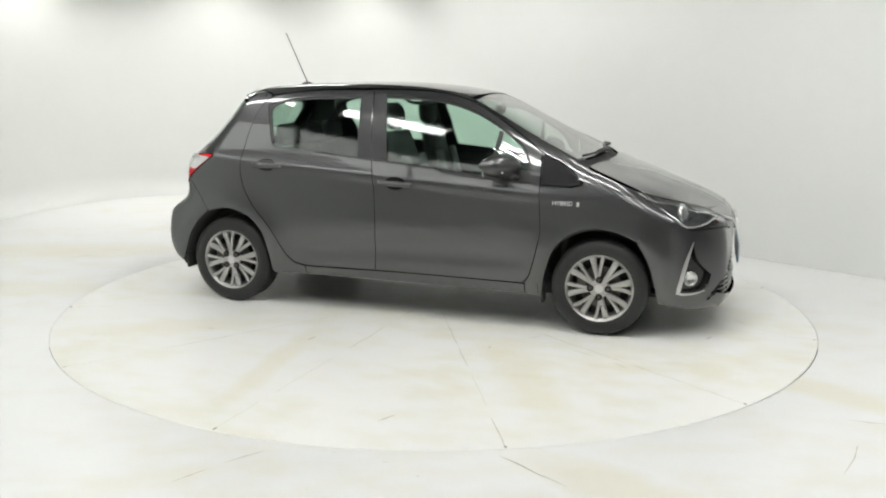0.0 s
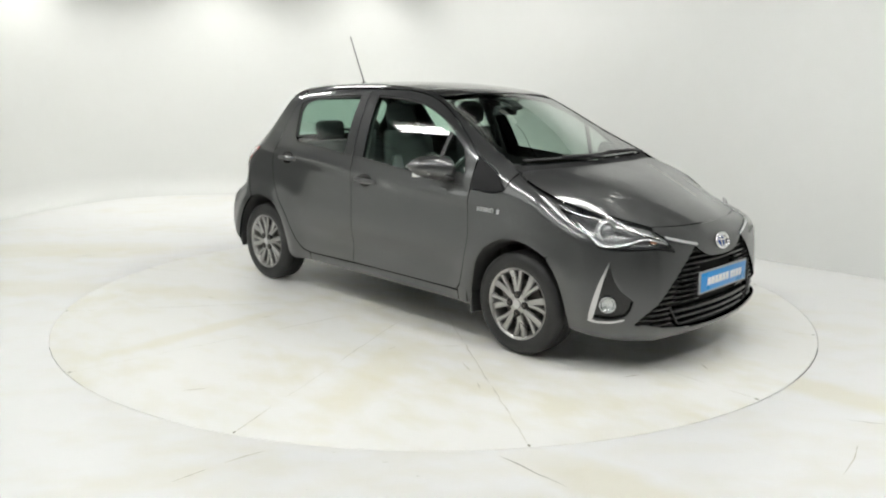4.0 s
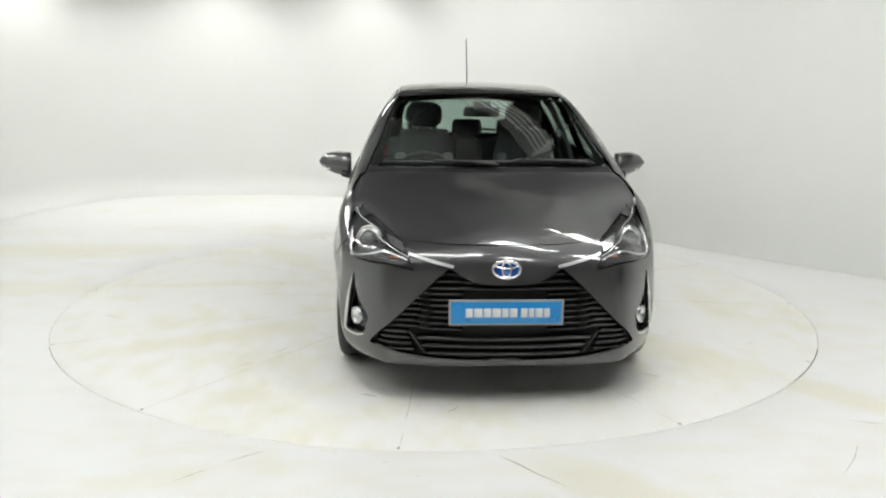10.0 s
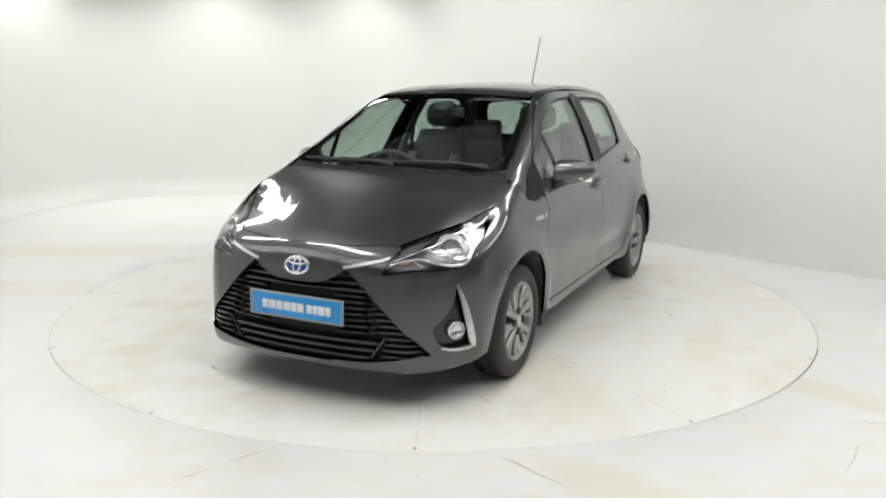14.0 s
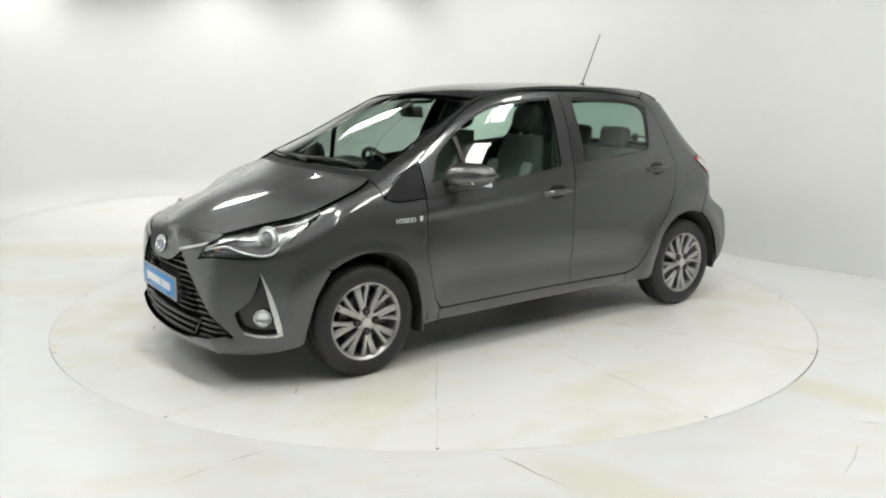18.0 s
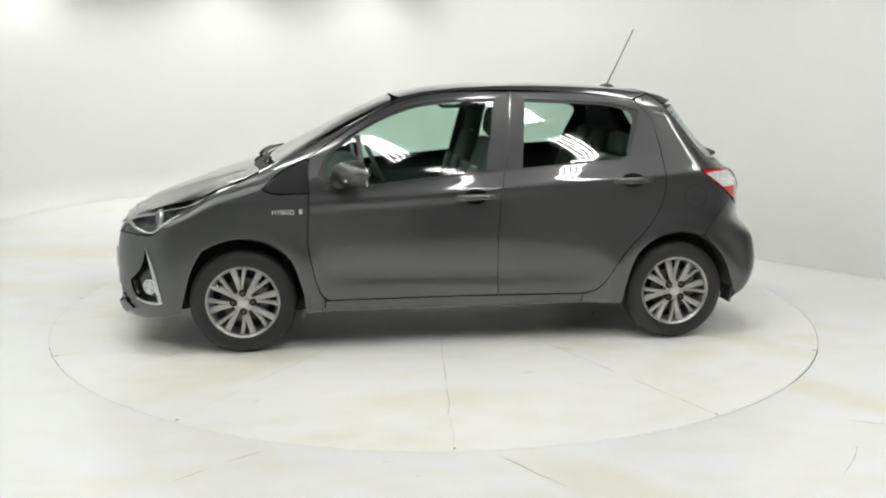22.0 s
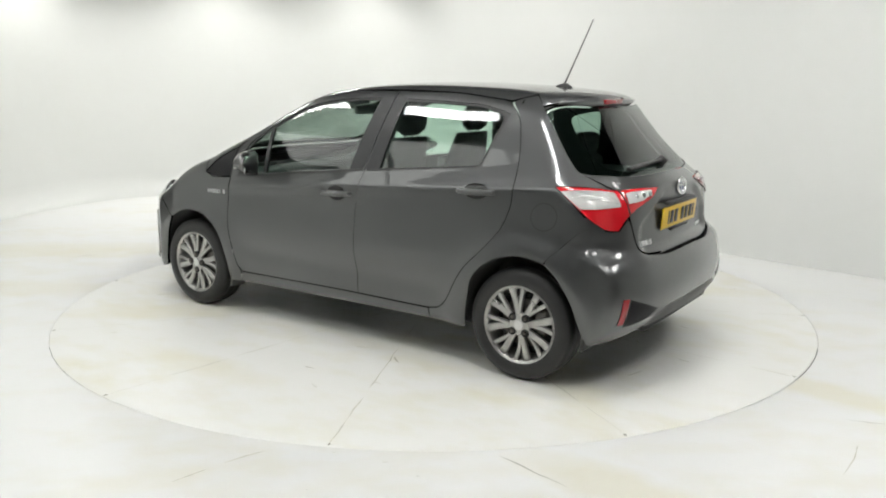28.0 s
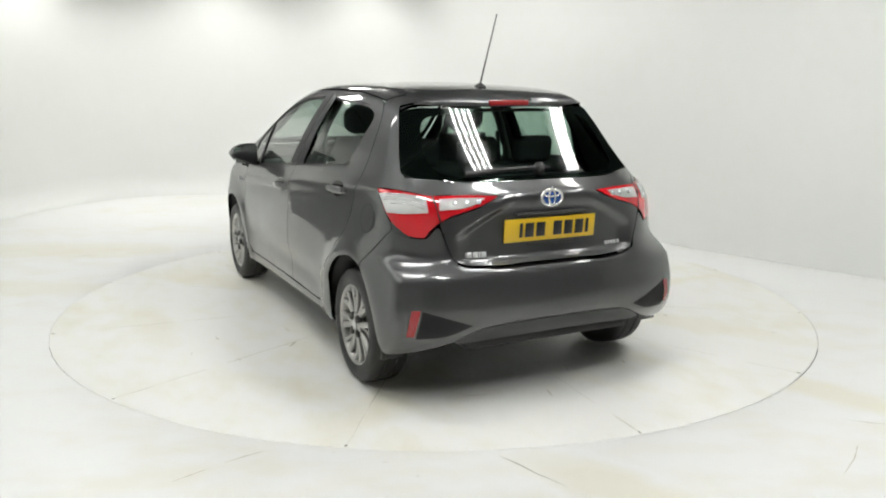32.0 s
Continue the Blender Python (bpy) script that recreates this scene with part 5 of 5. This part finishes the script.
for s in (1, -1):
    # inner pillars and belts
    part("inner_pillar", loft([[tuple(Vector((x + 0.045 * math.cos(a), s * (y - 0.02 + 0.022 * math.sin(a)), z))) for a in np.linspace(0, 2 * math.pi, 13)[:-1]] for x, y, z in ((-0.20, .76, 0.45), (-0.205, .75, 0.9), (-0.225, .70, 1.05), (-0.255, .62, 1.25), (-0.275, .53, 1.41))]), M_CABIN, car, "dark inner door pillar")
    part("seat_belt", loft([[(x + dx, s * y, z) for dx in (-0.024, 0.024, 0.024, -0.024)][:2] + [(x + 0.024, s * (y - 0.004), z), (x - 0.024, s * (y - 0.004), z)] for x, y, z in ((-0.20, .645, 0.55), (-0.21, .64, 0.9), (-0.23, .60, 1.18))]), M_CLOTH, car)
    part("grab_handle", tube([(0.15, s * 0.50, 1.39), (0.10, s * 0.48, 1.36), (-0.05, s * 0.48, 1.365), (-0.1, s * 0.50, 1.395)], 0.011), M_CABIN, car)
    panel("rear_pillar_trim", ARC, [(-1.12, .76, 1.0, 1), (-1.10, .70, 1.12), (-1.10, .60, 1.30), (-1.08, .53, 1.40, 1), (-1.2, .5, 1.41, 1), (-1.30, .60, 1.25), (-1.48, .67, 1.08), (-1.5, .7, 1.0, 1)], M_CABIN, car, off=-0.05, flip=s < 0, label="dark inner rear pillar trim")
# ---- the studio ----
PLAN = [(3.48, 0.61), (2.66, 1.48), (1.87, 2.35), (0.9, 3.4), (0.1, 4.25), (-0.7, 5.0), (-1.6, 5.45), (-2.8, 5.55), (-3.6, 5.42), (-4.2, 5.05), (-4.6, 4.35), (-4.85, 3.5), (-5.05, 2.2), (-5.2, 0.5), (-5.2, -2.5), (-5.1, -5.5), (-4.7, -7.6),
        (-3.6, -8.4), (0, -8.6), (3.6, -8.4), (5.2, -7.6), (6.2, -5.5), (6.4, -3.8), (5.7, -1.8), (4.4, -0.37)]
CEIL_Z = 3.1
plan = curve_pts(PLAN, 6, True)
ang = np.unwrap(np.arctan2(plan[:, 1], plan[:, 0]))
N = 192
a0 = np.linspace(ang[0], ang[0] + 2 * math.pi, N + 1)[:-1]
rad = np.interp(a0, np.append(ang, ang[0] + 2 * math.pi), np.append(np.hypot(*plan.T), math.hypot(*plan[0])))
RING = np.stack([rad * np.cos(a0), rad * np.sin(a0)], 1)


def ring_loft(name, rows, material, **tags):
    """rows: rings of N points each."""
    bm = bmesh.new()
    vs = [[bm.verts.new(p) for p in r] for r in rows]
    for a, b in zip(vs, vs[1:]):
        for k in range(N):
            bm.faces.new((a[k], a[(k + 1) % N], b[(k + 1) % N], b[k]))
    bmesh.ops.recalc_face_normals(bm, faces=bm.faces)
    return tagged(part(name, bm, material), **tags)


def circle(r, z):
    return [(r * math.cos(a) + 0.0014, r * math.sin(a) - 0.0006, z) for a in a0]


def scaled(k, z, d=0.0):
    return [(x * k - d * x / math.hypot(x, y), y * k - d * y / math.hypot(x, y), z) for x, y in RING]


HOLE = DISC_R + 0.0032


def blend(k):
    return [((HOLE + (r - HOLE) * k) * math.cos(a), (HOLE + (r - HOLE) * k) * math.sin(a), 0.0) for r, a in zip(rad, a0)]


floor = ring_loft("floor", [circle(HOLE, -0.05), circle(HOLE, -0.002), circle(HOLE + 0.002, 0.0), blend(0.15), blend(0.5), blend(1.0), scaled(1.0, 0.0, -0.2)], M_FLOOR, kind="structure", label="white painted studio floor with yellowed scuffs")
pit = part("floor_pit", lathe([(-0.05, 0.0001), (-0.05, HOLE + 0.02)], 96, "z"), M_PIT)
tagged(pit, kind="structure")

# wall: sharp foot along the straight side, soft cove on the rest
cove = np.clip((step(0.75, 1.5, a0) - step(3.6, 4.4, a0)), 0, 1) * 0.28 + 0.004
rows = [[(x, y, -0.02) for x, y in RING]]
for t in np.linspace(0, 1, 7):
    f = math.pi / 2 * t
    rows.append([(x - (c * (1 - math.sin(f)) - 0.002) * x / math.hypot(x, y), y - (c * (1 - math.sin(f)) - 0.002) * y / math.hypot(x, y), 0.002 + c * (1 - math.cos(f))) for (x, y), c in zip(RING, cove)])
rows = rows[1:] + [[(x, y, z) for x, y in RING] for z in (0.6, 1.4, 2.2, CEIL_Z)]
wall = ring_loft("wall_round", rows, M_WALL, kind="structure", label="smooth white curved studio wall")
bm = bmesh.new()
bm.faces.new([bm.verts.new((x * 1.02, y * 1.02, CEIL_Z)) for x, y in RING])
bmesh.ops.solidify(bm, geom=bm.faces[:], thickness=-0.1)
for k in range(-5, 6):
    for flat in (0, 1):
        u = 1.2 * k + 0.3
        q = [(-6, u - 0.014), (6, u - 0.014), (6, u + 0.014), (-6, u + 0.014)]
        ca, sa = math.cos(radians(43)), math.sin(radians(43))
        if flat and k % 2 == 0:
            q = [(b, a) for a, b in q][::-1]
        elif flat:
            continue
        f = bm.faces.new([bm.verts.new((a * ca - b * sa, a * sa + b * ca - 1.0, CEIL_Z - 0.004 - 0.001 * flat)) for a, b in q])
        f.material_index = 1
q = [(-1.5, 0.35), (0.1, -0.35), (0.42, 0.25), (-1.18, 0.95)]
f = bm.faces.new([bm.verts.new((x, y, CEIL_Z - 0.008)) for x, y in q])
f.material_index = 1
ceiling = tagged(part("ceiling", bm, M_CEIL, smooth=False), kind="structure", label="pale ceiling with dark joints and a dark hatch")
ceiling.data.materials.append(M_RIB)

# doorway behind the camera, a dark slab for the shade beyond it
door = tagged(new("doorway"), "wide doorway in the wall, its shade a dark slab", "doorway", kind="structure")
part("shade_slab", boxy((2.2, 0.06, 2.3), (2.5, -8.5, 1.15), 0.01), M_VOID, door)
for x in (1.35, 3.65):
    part("jamb", boxy((0.1, 0.12, 2.3), (x, -8.5, 1.15), 0.01), M_TRAY, door)
part("lintel", boxy((2.4, 0.12, 0.1), (2.5, -8.5, 2.35), 0.01), M_TRAY, door)

for x, y, t, w in ((-4.99, 2.2, -8.0, 2.1), (6.26, -4.6, -6.7, 3.2)):
    d2 = tagged(new("side_doorway"), "doorway in the wall, its shade a dark slab", "doorway", kind="structure")
    # dark slab stands in for the unlit space behind
    part("shade_slab", boxy((0.05, w, 2.2), (0, 0, 1.1), 0.01), M_VOID, d2)
    for yy in (-w / 2 - 0.04, w / 2 + 0.04):
        part("jamb", boxy((0.1, 0.08, 2.24), (0, yy, 1.12), 0.01), M_TRAY, d2)
    part("lintel", boxy((0.1, w + 0.16, 0.08), (0, 0, 2.25), 0.01), M_TRAY, d2)
    d2.matrix_world = pose(x, y, 0, 0, 0, t)

# light banks: rows along the straight wall, four lamps on each tray
def bank(x, y, turn, radius, pitch, material, length=1.17):
    lit = material is not M_DEADTUBE
    b = tagged(new("light_bank"), "ceiling light with four glowing fluorescent tubes" if lit else "unlit ceiling light with four pale tubes", "ceiling light", "ceiling lights over the turntable")
    part("tray", boxy((length + 0.08, 0.42, 0.05), (0, 0, CEIL_Z - 0.03), 0.01), M_LOUVRE, b)
    for k in range(4):
        yy = pitch * (k - 1.5)
        tb = tube([(-length / 2 + length * i / 4, yy, CEIL_Z - 0.10) for i in range(5)], radius, 10, flat=0.5 if radius > 0.03 else 1.0)
        part("tube", tb, material, b)
    for s in (-1, 1):
        part("end_cap", boxy((0.03, 0.40, 0.09), (s * (length / 2 + 0.015), 0, CEIL_Z - 0.085), 0.01), M_TRAY, b)
    b.matrix_world = pose(x, y, 0, 0, 0, turn)
    return b


ROW_WAY, ROW_STEP = Vector((0.692, -0.722, 0)), Vector((0.722, 0.692, 0))
for e, radius, pitch, columns in ((-1.92, 0.0135, 0.062, (-1.85, -0.1, 1.67, 3.42)), (-0.42, 0.036, 0.094, (-3.7, 1.67, 3.42)), (1.03, 0.018, 0.086, (-2.9, -0.1, 1.67, 3.42))):
    for d in columns:
        at = ROW_WAY * d + ROW_STEP * (e - 0.25 if d == -2.9 else e)
        dead = e > 1 and d == -0.1
        if d < -2:
            radius, pitch = 0.016, 0.07
        bank(at.x, at.y, -46.2, radius, pitch, M_DEADTUBE if dead else (M_STRIP if radius > 0.03 else (M_DIMTUBE if e > 1 else M_TUBE)))

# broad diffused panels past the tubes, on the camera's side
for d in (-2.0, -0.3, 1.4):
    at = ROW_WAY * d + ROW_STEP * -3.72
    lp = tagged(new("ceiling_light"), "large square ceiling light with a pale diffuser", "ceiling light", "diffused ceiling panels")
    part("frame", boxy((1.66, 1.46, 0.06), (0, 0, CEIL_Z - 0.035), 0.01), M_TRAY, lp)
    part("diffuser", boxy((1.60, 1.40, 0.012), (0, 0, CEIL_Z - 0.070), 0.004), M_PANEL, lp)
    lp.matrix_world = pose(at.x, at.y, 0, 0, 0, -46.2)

# downlights washing the wall; those at x -4.3, -4.4 added to brighten the left
for x, y, watts in ((-4.0, 3.75, 68), (-2.75, 4.6, 75), (-4.3, 1.6, 60), (-4.4, -1.0, 50), (-1.25, 4.3, 72), (-0.3, 3.4, 62), (0.5, 2.5, 66), (1.3, 1.65, 56), (2.1, 0.8, 18)):
    d = tagged(new("downlight"), "small round ceiling wall-washer with a white blade added to block glints", "ceiling light", "downlights along the wall")
    part("ring", lathe([(0.0, 0.075), (-0.012, 0.072), (-0.012, 0.058), (0.0, 0.056)], 28, "z"), M_TRAY, d)
    part("lens", lathe([(-0.004, 0.0001), (-0.004, 0.057)], 28, "z"), M_SPOT, d)
    d.location = (x, y, CEIL_Z)
    ox, oy = (0.73, 0.68) if x > -0.5 else (x / math.hypot(x, y), y / math.hypot(x, y))
    # unseen blade added to keep the lamp's glint off the car
    part("glint_blocker", boxy((0.008, 0.30, 0.15), (-0.11, 0, -0.075), 0.003, 1), M_TRAY, d).rotation_euler = (0, 0, math.atan2(oy, ox))
    la = bpy.data.lights.new("downlight_beam", "SPOT")
    la.energy, la.spot_size, la.spot_blend, la.shadow_soft_size, la.color = (0.91 if x < -1 else 0.53) * watts, radians(132), 1.0, 0.03, (1.0, 0.99, 0.95)
    beam = new("downlight_beam", la)
    beam.matrix_world = look((x, y, CEIL_Z - 0.03), (x + 0.5 * ox, y + 0.5 * oy, 1.3))

# turntable
disc = tagged(new("turntable"), "round white turntable with worn radial seams set in the floor", "turntable")
part("plate", lathe([(-0.045, DISC_R - 0.03), (-0.003, DISC_R), (0.0, DISC_R - 0.003), (0.0, 1.6), (0.0, 0.8), (0.0, 0.0001)], 192, "z"), M_DISC, disc, smooth=False)


def mark(parent, pts, w, material, z=0.0025, name="seam"):
    """A thin flat streak on the floor."""
    bm = bmesh.new()
    p = [Vector((*q, 0)) for q in pts]
    rows = []
    for i, q in enumerate(p):
        d = (p[min(i + 1, len(p) - 1)] - p[max(i - 1, 0)]).normalized()
        n = Vector((-d.y, d.x, 0)) * w * (0.5 + 0.5 * random.random()) * (0.25 if i in (0, len(p) - 1) else 1)
        rows.append((bm.verts.new(q + n + Vector((0, 0, z))), bm.verts.new(q - n + Vector((0, 0, z)))))
    for a, b in zip(rows, rows[1:]):
        bm.faces.new((a[0], a[1], b[1], b[0]))
    bmesh.ops.recalc_face_normals(bm, faces=bm.faces)
    for f in bm.faces:
        if f.normal.z < 0:
            f.normal_flip()
    return part(name, bm, material, parent)


# twelve radial seams of the turntable, broken and worn
random.seed(4)
for k in range(12):
    a = radians(25 + 30 * k)
    r0 = 0.35
    while r0 < DISC_R - 0.05:
        r1 = min(DISC_R - 0.006, r0 + random.uniform(0.25, 0.7))
        n = max(3, int((r1 - r0) / 0.06))
        pts = [((r0 + (r1 - r0) * i / n) * math.cos(a) + random.gauss(0, 0.003), (r0 + (r1 - r0) * i / n) * math.sin(a) + random.gauss(0, 0.003)) for i in range(n + 1)]
        mark(disc, pts, random.choice((0.0012, 0.002, 0.003)), M_SEAM, 0.0012)
        r0 = r1 + random.choice((0.0, 0.04, 0.12))
    x, y = (DISC_R - 0.03) * math.cos(a), (DISC_R - 0.03) * math.sin(a)
    mark(disc, [(x, y), (x + 0.012 * math.cos(a), y + 0.012 * math.sin(a)), (x + 0.024 * math.cos(a), y + 0.024 * math.sin(a))], 0.009, M_CRACK, 0.0016, "bolt_hole")
for k in range(26):
    a, r0 = random.uniform(0, 2 * math.pi), random.uniform(0.9, 2.35)
    d, ln = random.uniform(0, math.pi), random.uniform(0.03, 0.14)
    mark(disc, [(r0 * math.cos(a) + ln * (i / 3 - 0.5) * math.cos(d), r0 * math.sin(a) + ln * (i / 3 - 0.5) * math.sin(d)) for i in range(4)], random.uniform(0.0015, 0.005), random.choice((M_SEAM, M_SCUFF)), 0.0014, "scuff")
# cracks and scuffs on the fixed floor
for pts, w, m in (([(0.27, -2.54), (0.33, -2.60), (0.40, -2.69), (0.50, -2.79)], 0.0035, M_CRACK), ([(1.88, -2.16), (1.97, -2.19), (2.05, -2.21)], 0.003, M_CRACK),
                  ([(-1.0, -2.76), (-0.94, -2.70), (-0.9, -2.66)], 0.005, M_SEAM), ([(-0.84, -2.6), (-0.77, -2.54), (-0.70, -2.49)], 0.006, M_SEAM), ([(-4.75, 3.85), (-4.69, 3.92), (-4.62, 3.97)], 0.02, M_CRACK),
                  ([(-3.1, 1.3), (-3.03, 1.36), (-2.95, 1.38)], 0.01, M_SEAM), ([(-0.07, -2.71), (-0.06, -2.712)], 0.006, M_CRACK), ([(-0.48, -2.82), (-0.475, -2.822)], 0.006, M_CRACK),
                  ([(1.11, -2.40), (1.12, -2.41)], 0.008, M_SEAM), ([(-0.42, -2.5), (-0.41, -2.505)], 0.008, M_SEAM), ([(-0.21, -2.59), (-0.19, -2.592)], 0.009, M_SEAM), ([(1.6, -2.7), (1.72, -2.55), (1.8, -2.42)], 0.003, M_SEAM)):
    sc = mark(None, pts, w, m, 0.0014, "floor_scuff")
    tagged(sc, "small dark worn scuff on the white floor", "scuff", "floor scuffs")


def motions():
    walk(car, [(t, pose(0, 0, 0, 0, 0, a) @ pose(CAR_OFF[0], CAR_OFF[1], 0)) for t, a in TURN])
    walk(disc, [(t, pose(0, 0, 0, 0, 0, a)) for t, a in TURN])


motions()
